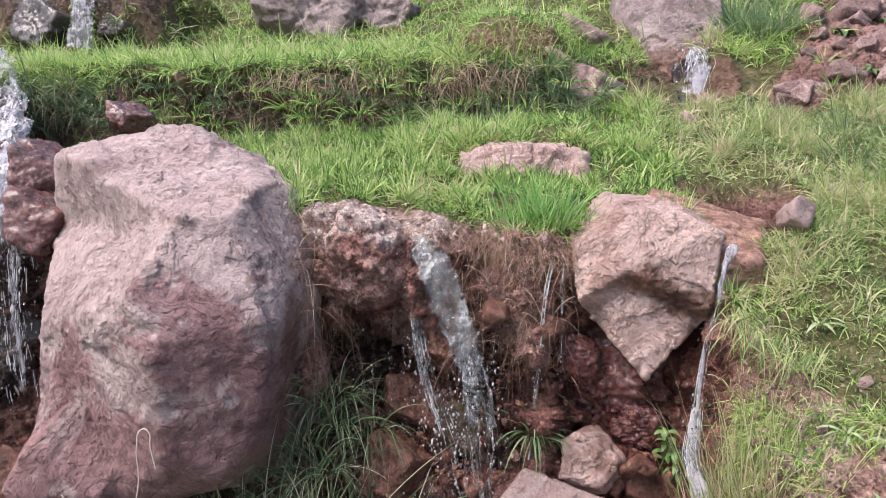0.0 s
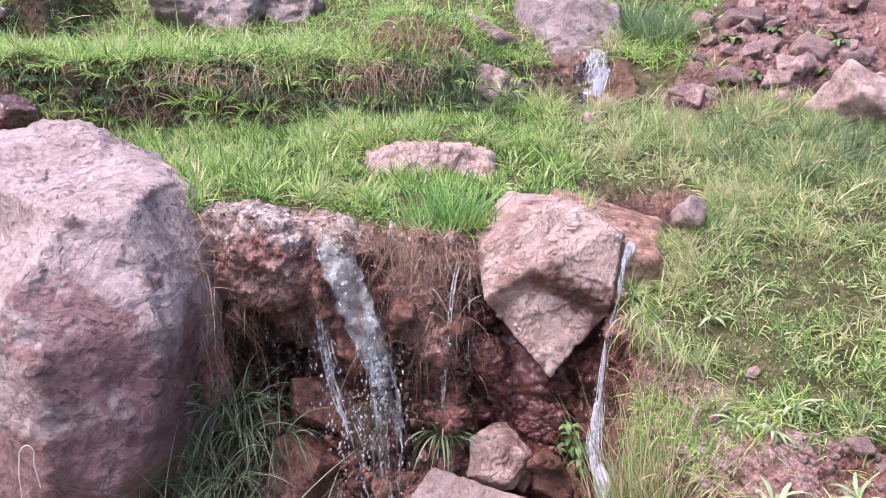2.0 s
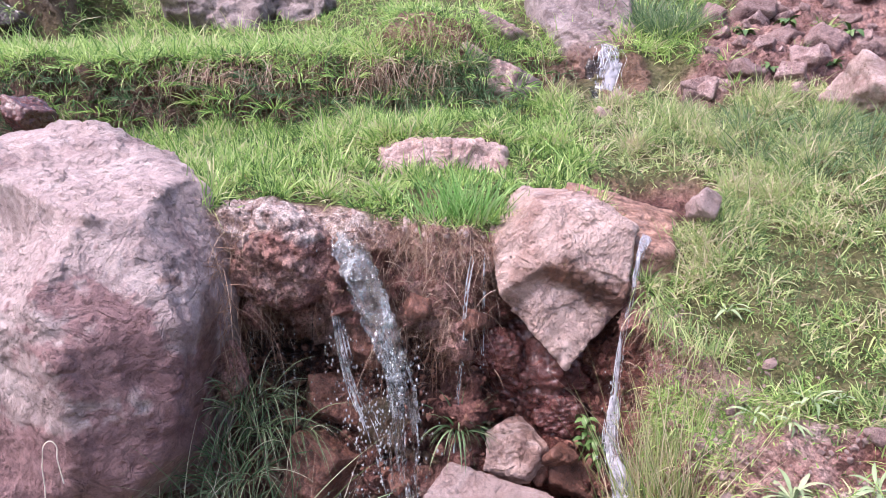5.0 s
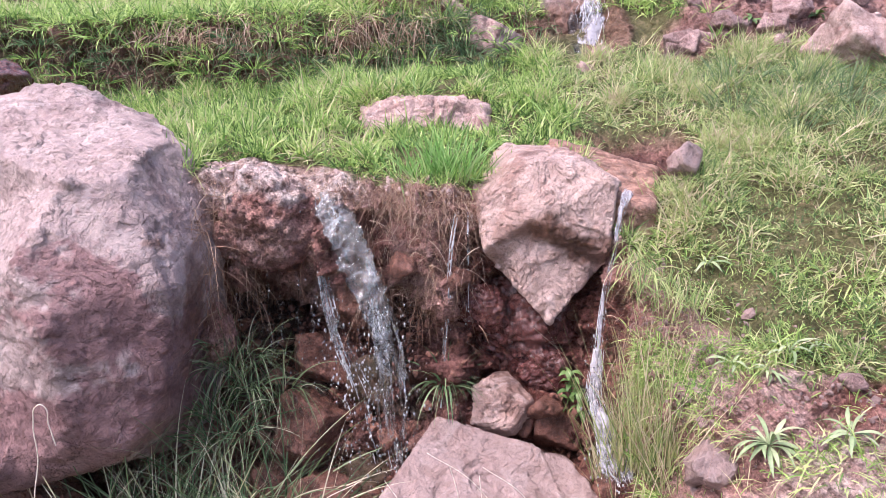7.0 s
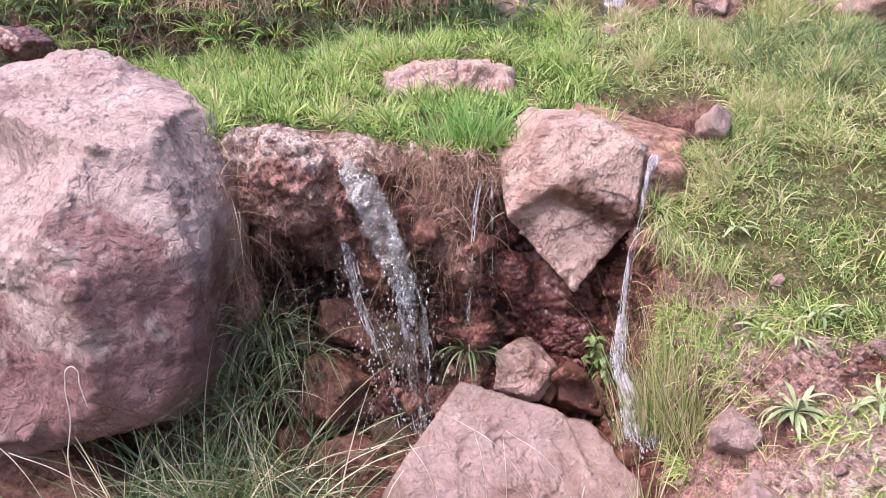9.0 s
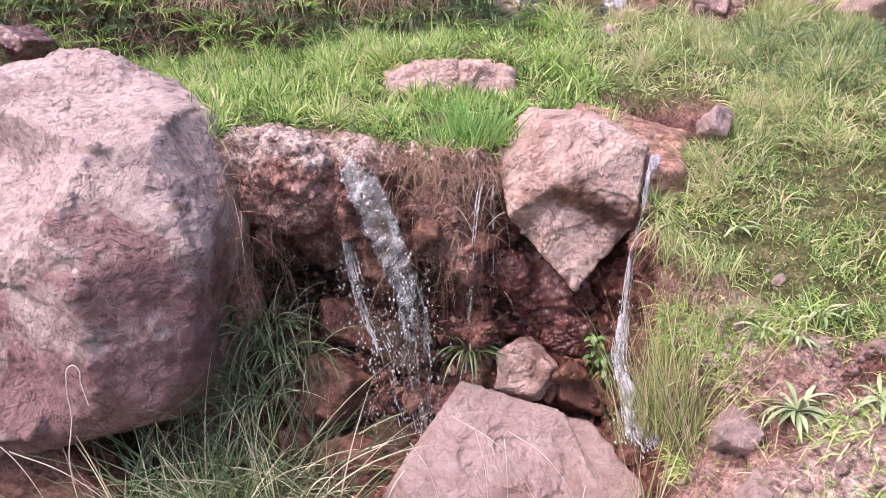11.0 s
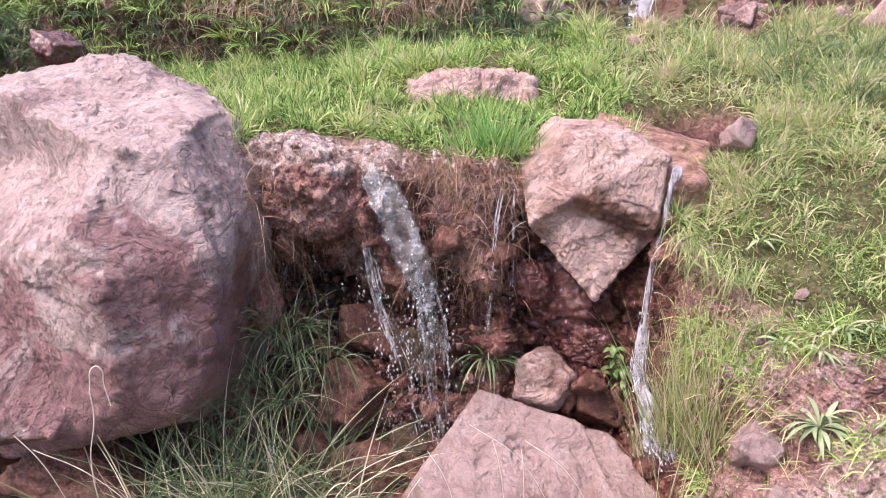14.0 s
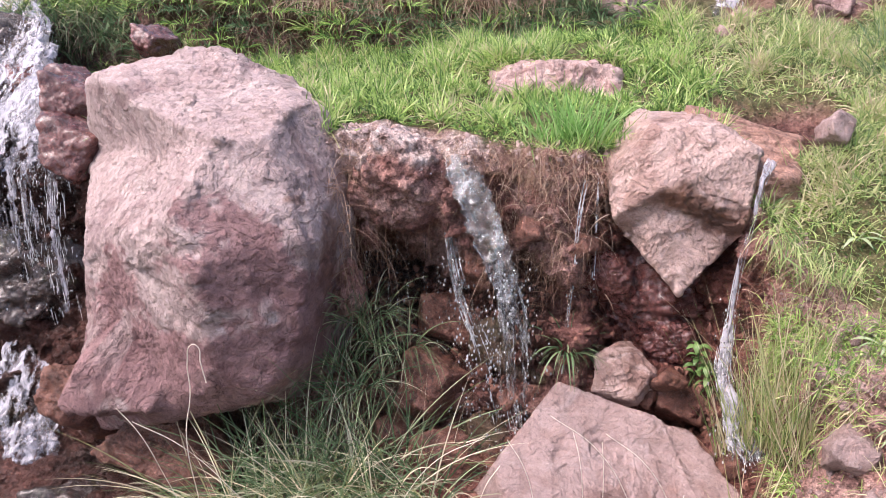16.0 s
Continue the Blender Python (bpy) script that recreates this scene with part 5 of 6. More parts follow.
curtain("hanging_roots", (-0.36, 2.53, 0.95), (0.12, 2.56, 0.92), 230, 0.15, 0.0011, M_DRY, "tangle of dry brown roots at the edge of the earth face")
curtain("hanging_roots", (-0.30, 2.51, 0.80), (0.10, 2.53, 0.76), 190, 0.17, 0.0011, M_TAN, "dry roots trailing down the earth face", (0.03, 0.02, 0.08), 0.15)
curtain("hanging_roots", (-0.14, 2.49, 0.55), (0.06, 2.50, 0.50), 130, 0.16, 0.0011, M_DRY, "dry roots low on the wet earth face", (0.05, 0.02, 0.12), 0.15)
curtain("hanging_roots", (-0.84, 2.42, 0.92), (-0.80, 2.38, 0.45), 130, 0.26, 0.0012, M_DRY, "dry roots trailing down beside the boulder", (0.02, 0.02, 0.06), 0.15)
curtain("hanging_roots", (0.62, 2.30, 0.74), (0.80, 2.08, 0.66), 70, 0.18, 0.0012, M_DRY, "dead grass hanging from the edge of the side bank", (0.03, 0.03, 0.03), 0.15)
curtain("hanging_roots", (0.60, 2.26, 0.58), (0.70, 2.12, 0.50), 60, 0.18, 0.0012, M_TAN, "dead grass caught on the side bank", (0.03, 0.03, 0.08), 0.15)
curtain("hanging_roots", (-1.75, 4.20, 1.42), (-0.95, 4.16, 1.42), 260, 0.20, 0.0020, M_TAN, "dead straw hanging over the upper bank", (0.05, 0.04, 0.05), 0.3)
curtain("hanging_roots", (-0.62, 4.20, 1.44), (-0.10, 4.34, 1.46), 300, 0.22, 0.0020, M_TAN, "tangled straw and roots over the eroded bank", (0.05, 0.04, 0.05), 0.3)
curtain("hanging_roots", (-0.52, 4.42, 1.68), (0.05, 4.46, 1.68), 220, 0.16, 0.0020, M_DRY, "brown roots fringing the bare hump", (0.04, 0.03, 0.03), 0.3)
curtain("hanging_grass", (0.60, 2.30, 0.79), (0.80, 2.08, 0.72), 240, 0.12, 0.0018, M_SLOPE, "green grass drooping over the side bank", (0.03, 0.03, 0.02), 0.3)
for k in range(9):
    x = -0.40 + 0.085 * k
    y = 3.40 + 0.05 * math.sin(k * 3.3)
    tuft("grass_tuft", (x, y - 0.15, ground_z(x, y - 0.15) - 0.01), 16, 0.07, 0.065, 0.0026, 0.6, M_LAWN, "short grass growing before the outcrop", 1.3, (0.1, 0.95), 4)
    tuft("grass_tuft", (x, y + 0.11, 1.145 + 0.015 * math.sin(k * 2.3)), 46, 0.06, 0.085, 0.0026, 0.9, M_LAWN, "short grass falling over the outcrop's edge", 1.3, (0.1, 0.95), 4, (0, -0.3, 0))
for k in range(58):
    if math.sin(-2.5 * 5 + 0.26 * k) < -0.55:
        continue
    x = -2.5 + 0.052 * k + 0.08 * math.sin(k * 3.7)
    up = (k * 0.618) % 1
    y, z = 4.05 + 0.05 * math.sin(k * 2.9) + 0.05 * max(0, x + 0.9) + 0.12 * up, 1.16 + 0.30 * up
    tuft("grass_tuft", (x, y, z), 46, 0.11, 0.14 + 0.05 * math.sin(k * 4.1), 0.0034, 1.0, M_LAWN if k % 3 else M_WEED, "leafy weeds growing out of the upper bank", 1.2, (-0.1, 0.8), 5, (0.25 * math.sin(k), -0.5, 0))
for k in range(16):
    x = -2.35 + 0.16 * k + 0.07 * math.sin(k * 5.3)
    y = 4.30 + 0.08 * math.sin(k * 2.2) + 0.07 * max(0, x + 0.9)
    tuft("grass_tuft", (x, y, ground_z(x, y) - 0.02), 60, 0.10, 0.13 + 0.07 * math.sin(k * 3.9), 0.0042, 0.9, M_LAWN, "bright grass clump on the edge of the upper terrace", 1.1, (0.1, 0.95), 5, (0.2 * math.sin(k), -0.45, 0))
for x, y in ((1.5, 4.3), (1.62, 4.62), (1.95, 4.45), (2.2, 4.7), (1.75, 5.0), (1.45, 4.02), (1.7, 3.98), (2.0, 4.12)):
    tuft("grass_tuft", (x, y, ground_z(x, y)), 50, 0.07, 0.11, 0.0034, 0.7, M_LAWN, "small grass tuft among broken stones", 1.2, (0.0, 0.9), 4)
tuft("grass_tuft", (0.02, 2.42, 0.24), 70, 0.05, 0.20, 0.0038, 1.3, M_WEED, "dark grass tuft drooping from the wet bank", 1.0, (0.3, 0.8), 6, (0.2, -0.4, 0))


def hang(name, at, length, r, label):
    """A thin straight root let down from the overhang."""
    return stem(name, [at, (at[0] + 0.004, at[1] - 0.02, at[2] - 0.04), (at[0] - 0.006, at[1] - 0.015, at[2] - 0.6 * length), (at[0] + 0.006, at[1] - 0.01, at[2] - length)], r, M_DRY, label, 0.45)


def leaf_mesh(length, width, bend, seed):
    """A lance-shaped leaf with a folded midrib, lying along +x."""
    n, rows = 9, []
    for i in range(n + 1):
        t = i / n
        w = width * (math.sin(math.pi * min(1, t * 0.93 + 0.07)) ** 0.8) * (0.35 + 0.9 * t if t < 0.6 else 0.89)
        z = math.sin(t * 2.2) * length * 0.28 - bend * length * t * t
        x = length * t * (1 - 0.12 * bend * t)
        rows += [(x, -w, z + 0.25 * w), (x, 0, z), (x, w, z + 0.25 * w)]
    f = [[3 * i + a, 3 * i + 3 + a, 3 * i + 4 + a, 3 * i + 1 + a] for i in range(n) for a in (0, 1)]
    me = bpy.data.meshes.new("leaf")
    me.from_pydata(rows, [], f)
    me.polygons.foreach_set("use_smooth", [True] * len(f))
    return me


def leaf_mat(name, a, b):
    m, nt, bs = mat(name, 0.5, 0.4)
    oi = nt.nodes.new("ShaderNodeObjectInfo")
    c = mix(nt, oi.outputs["Random"], a, b)
    c = mix(nt, 0.5, c, ramp(nt, tex(nt, 60, 4, 0.6), (0.3, (0.7,)), (0.7, (1.2,))), "MULTIPLY")
    nt.links.new(c, bs.inputs["Base Color"])
    return m


M_LEAF = leaf_mat("rosette_leaf", (0.17, 0.24, 0.11), (0.31, 0.36, 0.20))
M_HERB = leaf_mat("herb_leaf", (0.06, 0.12, 0.03), (0.13, 0.21, 0.06))


def rosette(at, size, n, material, label, name="rosette_plant", width=0.07, seed=0, tilt=0.0):
    rg = random.Random(seed)
    base = new(name)
    base.matrix_basis = pose(*at, tilt, 0, rg.uniform(0, 360))
    meshes = [leaf_mesh(size * s, size * width, b, 0) for s, b in ((1.0, 0.35), (0.85, 0.2), (0.7, 0.55))]
    for me in meshes:
        me.materials.append(material)
    for k in range(n):
        o = new("leaf", meshes[k % 3])
        o.parent = base
        o.matrix_basis = pose(0, 0, 0.004 * (k % 4), rg.uniform(-25, 25), rg.uniform(-8, 12) if k % 5 else rg.uniform(-45, -15), k * 137.5 + rg.uniform(-20, 20))
    return tagged(base, label, "plant")


ROS = [(0.90, 2.33, 0.11, 9), (0.875, 1.97, 0.085, 7), (1.02, 1.93, 0.10, 11), (0.905, 1.73, 0.115, 34), (1.07, 1.64, 0.10, 12), (0.95, 1.90, 0.08, 9), (1.10, 1.93, 0.07, 8)]
for k, (x, y, s, n) in enumerate(ROS):
    rosette((x, y, ground_z(x, y) + 0.012), s, n, M_LEAF, "pale green rosette of narrow leaves on bare earth", seed=k, tilt=-8)
for k, (x, y, s) in enumerate([(2.32, 4.62, 0.13), (2.0, 4.75, 0.10), (2.1, 4.3, 0.08), (1.66, 4.55, 0.09), (1.7, 4.2, 0.08)]):
    rosette((x, y, ground_z(x, y) + 0.01), s, 12, M_HERB, "small green herb among broken stones", "herb_plant", 0.2, seed=30 + k)


def herb(at, height, label, seed=0):
    rg = random.Random(seed)
    base = new("herb_plant")
    base.matrix_basis = pose(*at)
    cu = bpy.data.curves.new("stem", "CURVE")
    cu.dimensions, cu.bevel_depth = "3D", 0.0022
    sp = cu.splines.new("POLY")
    sp.points.add(5)
    for i, q in enumerate(sp.points):
        t = i / 5
        q.co = (0.02 * math.sin(t * 3), -0.03 * t, height * t, 1)
    tmp = bpy.data.objects.new("tmp", cu)
    me = bpy.data.meshes.new_from_object(tmp)
    bpy.data.objects.remove(tmp)
    me.materials.append(M_HERB)
    st = new("stem", me)
    st.parent = base
    lm = leaf_mesh(0.055, 0.013, 0.4, 0)
    lm.materials.append(M_HERB)
    for k in range(16):
        t = 0.25 + 0.75 * k / 15
        o = new("leaf", lm)
        o.parent = base
        o.matrix_basis = pose(0.02 * math.sin(t * 3), -0.03 * t, height * t, rg.uniform(-20, 20), rg.uniform(-20, 30), k * 137.5)
    return tagged(base, label, "plant")


herb((0.45, 2.38, 0.14), 0.2, "leafy green herb growing in the wet hollow", 3)
herb((0.49, 2.36, 0.12), 0.14, "low leafy green herb beside the thin fall", 5)


def stem(name, pts, r, material, label, tint=1.0):
    """One long bending stalk through a few points."""
    cu = bpy.data.curves.new(name, "CURVE")
    cu.dimensions, cu.bevel_depth, cu.bevel_resolution = "3D", r, 2
    sp = cu.splines.new("BEZIER")
    sp.bezier_points.add(len(pts) - 1)
    for b, c in zip(sp.bezier_points, pts):
        b.co, b.handle_left_type, b.handle_right_type = c, "AUTO", "AUTO"
    tmp = bpy.data.objects.new("tmp", cu)
    me = bpy.data.meshes.new_from_object(tmp)
    bpy.data.objects.remove(tmp)
    me.materials.append(material)
    a = me.attributes.new("tint", "FLOAT", "POINT")
    a.data.foreach_set("value", np.full(len(me.vertices), tint, np.float32))
    return tagged(new(name, me), label, "grass stalk")


def gravel(name, n, density, size, material, label):
    p, nn, k = ground_samples(n, density)
    v0, f0 = ico(1)
    s = size * np.exp(nrng.normal(0, 0.45, n))
    ax = unit(nrng.normal(size=(n, 3)))
    sq = nrng.uniform(0.45, 0.8, n)
    v = v0[None] * (1 + 0.25 * nrng.normal(size=(n, len(v0), 1)))
    v = v - ax[:, None] * (np.sum(v * ax[:, None], 2, keepdims=True) * (1 - sq)[:, None, None])
    v = p[:, None] + v * s[:, None, None] + nn[:, None] * 0.3 * s[:, None, None]
    f = np.arange(n)[:, None, None] * len(v0) + f0[None]
    return tagged(mesh_object(name, v.reshape(-1, 3), f.reshape(-1, 3), material, flat=True), label, "gravel", kind="stuff")


gravel("gravel", 2000, right_low * (0.2 + smooth(-0.3, 0.3, n_fine)) * (X2 < 1.7), 0.0048, M_RUBBLE, "pinkish grit and crumbs of earth on the trodden slope")
gravel("gravel", 1500, (X2 > -1.0) * (X2 < 0.65) * (S2 > 3.4) * (S2 < 5.2), 0.010, M_BROWN, "wet brown gravel at the foot of the bank")
gravel("crumbs", 260, (X2 > -0.98) * (X2 < 0.1) * (S2 > 6.6) * (S2 < 7.3), 0.007, M_EARTHROCK, "crumbs of dry earth on the edge of the bank")
gravel("gravel", 3500, rubble, 0.013, M_EARTHROCK, "stone chips on the red earth")

# ---- running water ----
def strands(path, width, n, radius, seed, wander=0.4, start=0.0, stop=1.0, short=1.0):
    """Thin ropes of falling water along a path, swelling into beads: vertices and quads."""
    rg = np.random.default_rng(seed)
    path, width = np.asarray(path, float), np.interp(np.linspace(0, 1, 40), np.linspace(0, 1, len(width)), width)
    seg = np.linspace(0, 1, len(path))
    P = np.stack([np.interp(np.linspace(0, 1, 40), seg, path[:, k]) for k in range(3)], 1)
    for _ in range(4):
        P[1:-1] = (P[:-2] + 2 * P[1:-1] + P[2:]) / 4
    V, F, o = [], [], 0
    for s in range(n):
        a = rg.uniform(start, stop)
        b = min(stop, a + short * rg.uniform(0.05, 0.28))
        if s % 4 == 0 and short == 1.0:
            a, b = start, start + rg.uniform(0.2, 0.6) * (stop - start)
        b = max(b, a + 0.03)
        m = max(6, int(70 * (b - a)))
        t = np.linspace(a, min(b, 1.0), m)
        c = np.stack([np.interp(t, np.linspace(0, 1, 40), P[:, k]) for k in range(3)], 1)
        w = np.interp(t, np.linspace(0, 1, 40), width)
        off = rg.uniform(-1, 1)
        c[:, 0] += w * (off + 0.25 * wander * np.sin(t * rg.uniform(5, 20) + rg.uniform(0, 6)))
        c[:, 1] += w * 0.5 * rg.uniform(-1, 1)
        r = radius * rg.uniform(0.4, 1.2) * (0.55 + 0.6 * np.abs(np.sin(t * rg.uniform(20, 60) + rg.uniform(0, 6)))) * np.sin(np.linspace(0.15, np.pi - 0.02, m)) ** 0.5
        ang = np.arange(6) * np.pi / 3
        ring = np.stack([np.cos(ang), np.sin(ang) * 0.7, 0 * ang], 1)
        V.append((c[:, None] + r[:, None, None] * ring[None]).reshape(-1, 3))
        i, j = np.meshgrid(np.arange(m - 1), np.arange(6), indexing="ij")
        i, j = i.ravel(), j.ravel()
        F.append(o + np.stack([i * 6 + j, (i + 1) * 6 + j, (i + 1) * 6 + (j + 1) % 6, i * 6 + (j + 1) % 6], 1))
        o += m * 6
    return np.concatenate(V), np.concatenate(F)


DROP = ico(1)


def drops(path, width, n, size, seed):
    rg = np.random.default_rng(seed)
    path = np.asarray(path, float)
    t = rg.uniform(0, 1, n) ** 0.7
    seg = np.linspace(0, 1, len(path))
    c = np.stack([np.interp(t, seg, path[:, k]) for k in range(3)], 1)
    w = np.interp(t, np.linspace(0, 1, len(width)), width)
    c[:, 0] += w * rg.normal(0, 1, n)
    c[:, 1] += w * 0.5 * rg.normal(0, 1, n)
    c[:, 2] += 0.02 * rg.normal(0, 1, n)
    r = size * rg.uniform(0.4, 1.3, n)
    v = c[:, None] + DROP[0][None] * r[:, None, None] * np.array([0.8, 0.8, 1.5])
    f = np.arange(n)[:, None, None] * len(DROP[0]) + DROP[1][None]
    return v.reshape(-1, 3), f.reshape(-1, 3)


def sheet(path, width, seed, rip=0.012, across=14, along=50):
    """A thin skin of water along a path, thick in the middle and rippled, closed behind."""
    path = np.asarray(path, float)
    tt = np.linspace(0, 1, along)
    seg = np.linspace(0, 1, len(path))
    P = np.stack([np.interp(tt, seg, path[:, k]) for k in range(3)], 1)
    for _ in range(4):
        P[1:-1] = (P[:-2] + 2 * P[1:-1] + P[2:]) / 4
    w = np.interp(tt, np.linspace(0, 1, len(width)), width)
    T = unit(np.gradient(P, axis=0))
    side = unit(np.cross(T, np.array([0, -1.0, 0.35])))
    nor = np.cross(side, T)
    ang = np.linspace(0, 2 * np.pi, across, endpoint=False)
    V = P[:, None] + side[:, None] * (np.cos(ang)[None, :, None] * w[:, None, None]) + nor[:, None] * (np.sin(ang)[None, :, None] * (0.22 * w + 0.002)[:, None, None])
    f = V.reshape(-1, 3)
    q = 0.5 * fbm(f * np.array([1, 1, 0.8]), 22, 2, seed=seed) * rip + 0.45 * rip * ridge(f * np.array([1.4, 1, 1.2]), 38, 2, seed + 2)
    f = f + np.repeat(nor, across, 0) * q[:, None] + np.repeat(side, across, 0) * (rip * 0.8 * fbm(f, 30, 2, seed=seed + 4))[:, None]
    i, j = np.meshgrid(np.arange(along - 1), np.arange(across), indexing="ij")
    i, j = i.ravel(), j.ravel()
    return f, np.stack([i * across + j, (i + 1) * across + j, (i + 1) * across + (j + 1) % across, i * across + (j + 1) % across], 1)


def spray(made, parent):
    return tagged(mesh_object("spray", *made, M_FOAM, parent), kind="stuff")


def ropes(made, material, parent):
    return tagged(mesh_object("strand", *made, material, parent), kind="stuff")


def waterfall(name, label):
    return tagged(new(name), label, "water")


JET = [(-0.42, 2.57, 0.93), (-0.40, 2.52, 0.885), (-0.35, 2.47, 0.80), (-0.30, 2.43, 0.69), (-0.25, 2.39, 0.57), (-0.21, 2.36, 0.44), (-0.19, 2.34, 0.32)]
JET2 = [(-0.24, 2.40, 0.60), (-0.20, 2.36, 0.42), (-0.18, 2.34, 0.25), (-0.16, 2.30, 0.02), (-0.15, 2.28, -0.16)]
SIDE = [(-0.46, 2.55, 0.68), (-0.42, 2.49, 0.50), (-0.37, 2.44, 0.36), (-0.29, 2.40, 0.19), (-0.24, 2.36, 0.0), (-0.22, 2.34, -0.14)]
w = waterfall("waterfall", "clear jet of water arching off the earth overhang")
mesh_object("stream", *sheet(JET, [0.03, 0.052, 0.062, 0.060, 0.05, 0.03, 0.006], 3, 0.022, 40, 200), M_JET, w)
ropes(strands(JET2, [0.05, 0.06, 0.06], 60, 0.0045, 5), M_JET, w)
ropes(strands(JET, [0.04, 0.06, 0.06, 0.05], 30, 0.0024, 15, 0.8), M_JET, w)
ropes(strands(SIDE, [0.02, 0.035, 0.07], 30, 0.0028, 6), M_FOAM, w)
spray(drops(JET2, [0.05, 0.08, 0.13], 330, 0.0046, 7), w)
spray(drops(SIDE, [0.02, 0.05, 0.12], 420, 0.0046, 8), w)
spray(drops(JET, [0.04, 0.06, 0.06], 110, 0.0036, 9), w)

N = [(0.05, 2.58, 0.87), (0.03, 2.50, 0.77), (0.02, 2.47, 0.65), (0.01, 2.44, 0.43), (-0.01, 2.42, 0.17), (-0.02, 2.41, 0.03)]
w = waterfall("trickle", "thin trickle of water dropping from the bank")
ropes(strands(N, [0.007, 0.006, 0.009], 12, 0.0026, 11), M_FOAM, w)
spray(drops(N, [0.006, 0.008, 0.014], 70, 0.0035, 12), w)
N = [(0.085, 2.58, 0.87), (0.09, 2.52, 0.80), (0.09, 2.50, 0.6), (0.09, 2.53, 0.35), (0.09, 2.52, 0.2)]
w = waterfall("trickle", "broken thin trickle beside the wedge-shaped rock")
ropes(strands(N, [0.004, 0.004, 0.008], 6, 0.0026, 13, stop=0.6), M_FOAM, w)
spray(drops(N, [0.004, 0.006, 0.012], 40, 0.0032, 14), w)
for k, (x, z) in enumerate(((-0.78, 0.62), (-0.70, 0.55), (-0.62, 0.6), (-0.55, 0.62), (-0.50, 0.58), (-0.66, 0.66))):
    N = [(x, 2.56, z), (x, 2.55, z - 0.2), (x + 0.005, 2.54, z - 0.45)]
    w = waterfall("drip", "drops falling from the wet overhang")
    spray(drops(N, [0.003, 0.005, 0.02], 22, 0.0032, 40 + k), w)
    ropes(strands(N, [0.003, 0.004], 3, 0.002, 50 + k, stop=0.5), M_WATER, w)

RF = [(0.66, 2.52, 0.955), (0.625, 2.47, 0.90), (0.60, 2.43, 0.77), (0.57, 2.40, 0.61), (0.555, 2.36, 0.41), (0.54, 2.30, 0.26), (0.57, 2.22, 0.15), (0.60, 2.15, 0.06), (0.625, 2.11, 0.02)]
w = waterfall("waterfall", "narrow fall of water running off the rock's edge")
mesh_object("stream", *sheet(RF[:5], [0.02, 0.008, 0.006, 0.006, 0.007], 21, 0.004), M_VEIL, w)
ropes(strands(RF, [0.02, 0.012, 0.012, 0.016, 0.03, 0.05], 12, 0.0018, 22), M_FOAM, w)
mesh_object("stream", *sheet(RF[4:], [0.012, 0.022, 0.032, 0.048, 0.055], 25, 0.012, 24, 60), M_VEIL, w)
ropes(strands(RF[4:], [0.02, 0.03, 0.045, 0.05], 70, 0.0022, 23), M_FROTH, w)
spray(drops(RF[3:], [0.01, 0.03, 0.05], 280, 0.004, 24), w)

UP = [(0.88, 4.60, 1.61), (0.88, 4.52, 1.57), (0.87, 4.47, 1.48), (0.85, 4.42, 1.37), (0.83, 4.38, 1.31)]
w = waterfall("waterfall", "small fall dropping off the large grey rock")
mesh_object("stream", *sheet(UP, [0.05, 0.065, 0.07, 0.065, 0.05], 31, 0.012, 30, 60), M_VEIL, w)
ropes(strands(UP, [0.08, 0.09, 0.09, 0.08], 40, 0.0024, 31), M_FROTH, w)
spray(drops(UP, [0.05, 0.06, 0.07], 60, 0.005, 32), w)
RI = [(0.78, 4.42), (0.75, 4.2), (0.75, 4.0), (0.69, 3.75), (0.65, 3.5), (0.62, 3.3), (0.54, 3.1)]
w = waterfall("rill", "shallow rill trickling through the turf")
mesh_object("stream", *sheet([(x, y, ground_z(x, y) + 0.002) for x, y in RI], [0.03, 0.016, 0.018, 0.010, 0.012, 0.008, 0.010], 33, 0.005, 12, 60), M_WATER, w)

CA = [(-3.5, 4.3, 1.50), (-3.31, 4.1, 1.40), (-2.95, 3.65, 1.19), (-2.74, 3.25, 1.04), (-2.52, 2.95, 0.88), (-2.46, 2.84, 0.80)]
w = waterfall("cascade", "white water rushing down over rocks")
for o, wd in ((0.0, 0.20), (-0.28, 0.16), (0.15, 0.08)):
    mesh_object("stream", *sheet([(x + o, y, z - 0.01) for x, y, z in CA], [0.8 * wd, wd, wd, wd, 1.1 * wd, wd], 41 + int(100 * o), 0.03, 40, 140), M_SURF, w)
spray(drops(CA, [0.15, 0.15, 0.15], 200, 0.0045, 48), w)
for x0, x1, wd in ((-2.60, -2.68, 0.075), (-2.80, -2.88, 0.09), (-2.40, -2.43, 0.035), (-2.28, -2.31, 0.022), (-2.49, -2.54, 0.03)):
    mesh_object("stream", *sheet([(x0, 2.90, 0.83), (x0, 2.82, 0.76), (0.5 * (x0 + x1), 2.78, 0.38), (x1, 2.75, -0.08), (x1 - 0.01, 2.74, -0.28)], [0.7 * wd, wd, wd, 1.2 * wd, 1.5 * wd], 47 + int(-50 * x0), 0.016, 24, 90), M_VEIL, w)
for k, (x0, x1, n) in enumerate(((-2.60, -2.68, 30), (-2.32, -2.35, 26), (-2.42, -2.46, 22), (-2.24, -2.27, 16))):
    N = [(x0, 2.86, 0.80), (x0, 2.80, 0.70), (0.5 * (x0 + x1), 2.77, 0.3), (x1, 2.74, -0.28)]
    ropes(strands(N, [0.03, 0.04, 0.06], 3 * n, 0.0026, 60 + k, 1.2, short=0.3), M_FROTH, w)
    spray(drops(N, [0.04, 0.06, 0.09], 260, 0.0040, 70 + k), w)
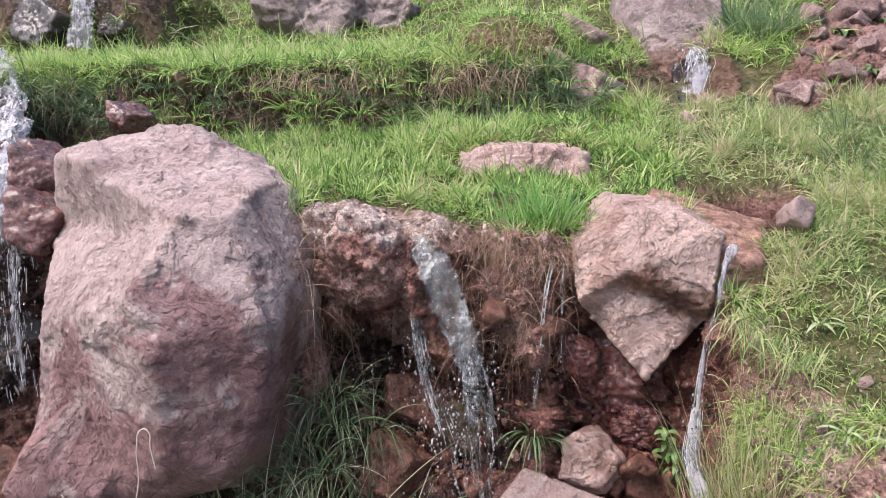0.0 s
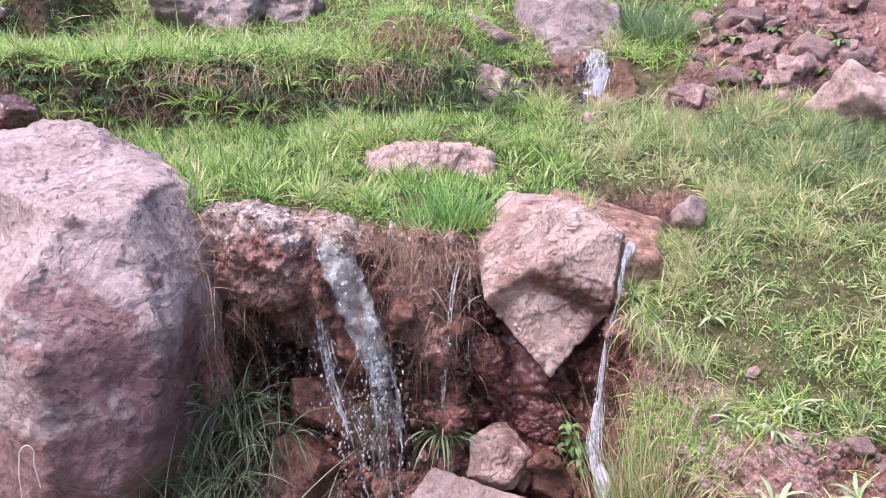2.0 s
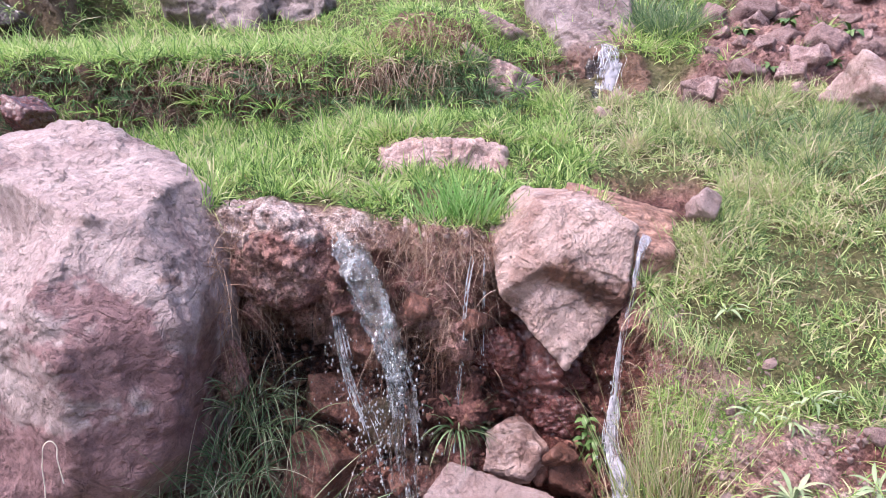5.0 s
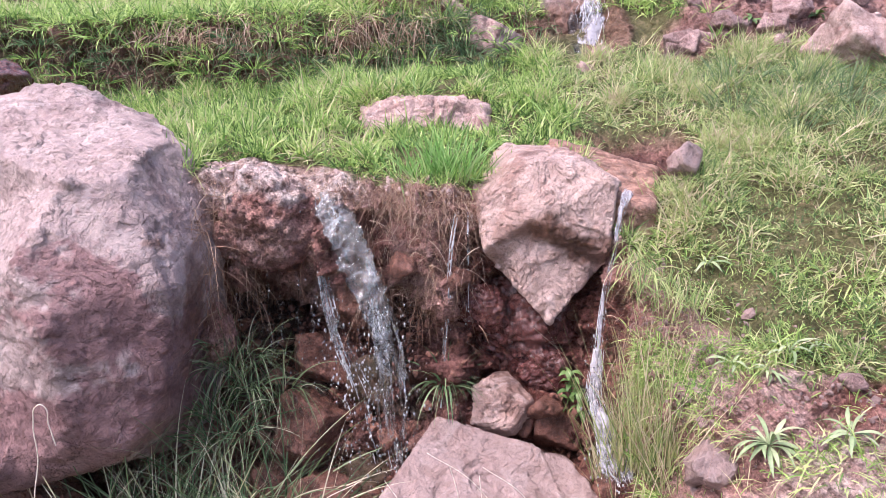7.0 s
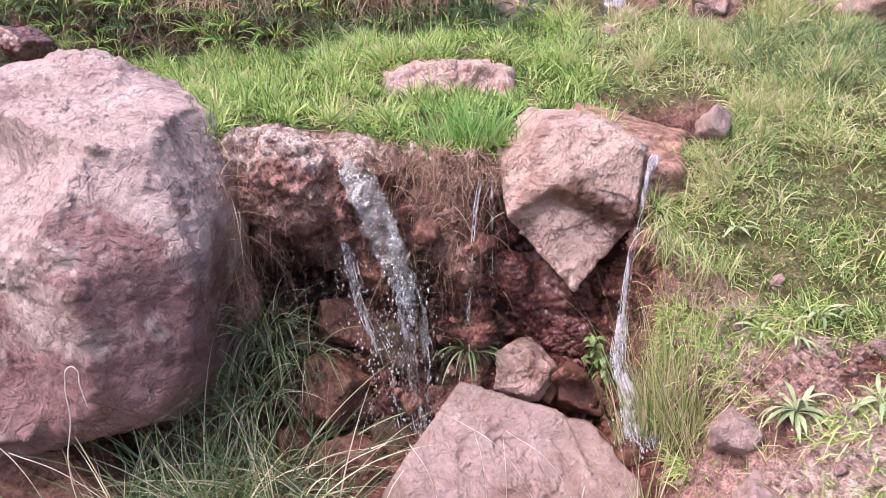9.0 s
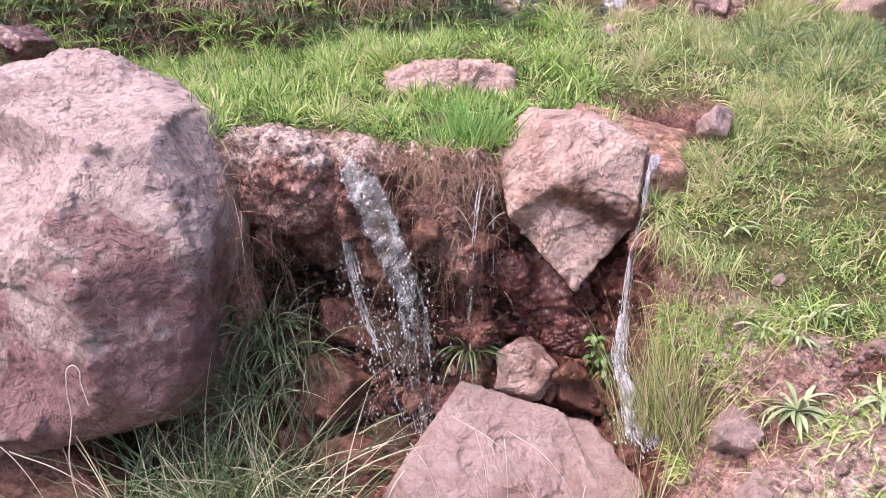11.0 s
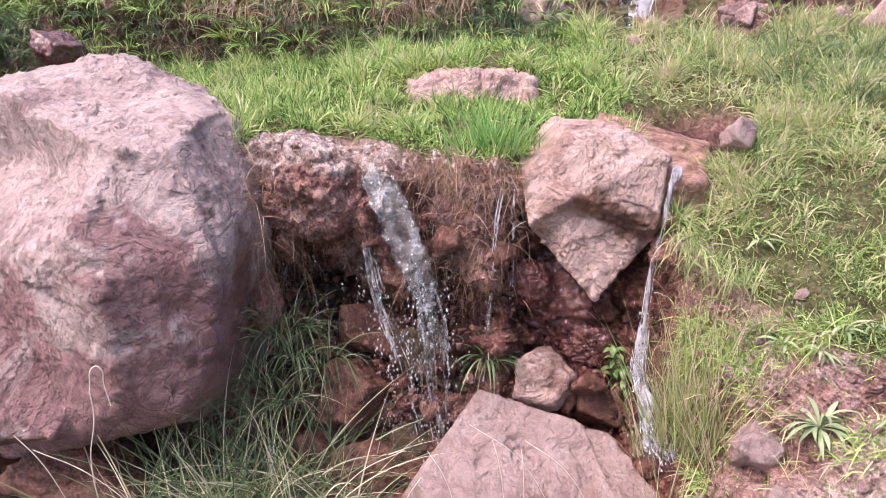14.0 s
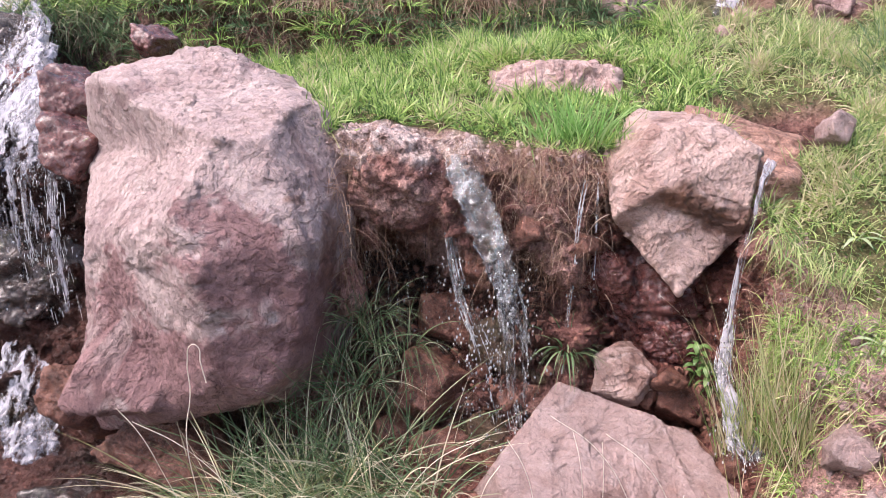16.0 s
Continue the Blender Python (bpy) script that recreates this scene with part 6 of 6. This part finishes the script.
PO = [(-2.95, 2.72, -0.25), (-2.6, 2.62, -0.25), (-2.42, 2.52, -0.27), (-2.30, 2.42, -0.32), (-2.22, 2.32, -0.46), (-2.15, 2.22, -0.66)]
mesh_object("pool", *sheet(PO, [0.28, 0.26, 0.22, 0.12, 0.07, 0.06], 44, 0.03, 60, 120), M_SURF, w)
mesh_object("stream", *sheet([(x - 0.04, y - 0.05, z + 0.03) for x, y, z in PO[2:]], [0.10, 0.08, 0.06, 0.06], 46, 0.03, 30, 80), M_SURF, w)
spray(drops(PO[2:], [0.08, 0.08, 0.08], 260, 0.0045, 49), w)
spray(drops(PO[:3], [0.14, 0.14, 0.14], 300, 0.0045, 50), w)
GF = [(-3.55, 5.58, 1.99), (-3.54, 5.52, 1.92), (-3.55, 5.48, 1.75), (-3.57, 5.46, 1.58)]
w = waterfall("waterfall", "distant white fall dropping into a dark hollow")
mesh_object("stream", *sheet(GF, [0.10, 0.10, 0.10, 0.12], 81, 0.02, 30, 60), M_VEIL, w)

# ---- single stalks ----
stem("stalk", [(-1.20, 1.80, -0.1), (-1.178, 1.75, 0.22), (-1.144, 1.75, 0.37), (-1.138, 1.75, 0.48), (-1.116, 1.75, 0.538), (-1.10, 1.75, 0.535), (-1.096, 1.75, 0.48), (-1.087, 1.75, 0.41)], 0.0017, M_STRAW, "pale dry grass stalk bent over like a hook", 1.0)
for k, (x, dx, h) in enumerate(((-0.05, -0.13, 0.5), (0.08, -0.06, 0.55), (0.13, -0.02, 0.52), (0.30, -0.35, 0.6), (0.34, 0.03, 0.35), (-0.3, 0.1, 0.4), (0.42, -0.30, 0.55), (-1.3, -0.2, 0.5), (-1.0, -0.45, 0.45), (-0.6, 0.35, 0.5))):
    stem("stalk", [(x, 1.9, -0.3), (x + 0.25 * dx, 1.86, -0.3 + 0.5 * h), (x + 0.6 * dx, 1.86, -0.3 + 0.85 * h), (x + dx, 1.88, -0.3 + h)], 0.0012, M_STRAW, "thin straw-coloured grass stalk")
# roots hanging under the overhang
for k, (x, y, z, n) in enumerate(((-0.70, 2.57, 0.78, 0.36), (-0.79, 2.57, 0.74, 0.2), (-0.74, 2.57, 0.76, 0.14), (-0.90, 2.60, 0.88, 0.6), (-0.93, 2.60, 0.82, 0.6), (-0.88, 2.60, 0.92, 0.4),
                                  (-0.53, 2.56, 0.72, 0.2), (0.0, 2.58, 0.8, 0.35), (-0.1, 2.58, 0.8, 0.4), (0.04, 2.60, 0.85, 0.3), (-0.2, 2.58, 0.85, 0.35))):
    hang("root", (x, y, z), n, 0.0016, "thin root hanging from the earth overhang")
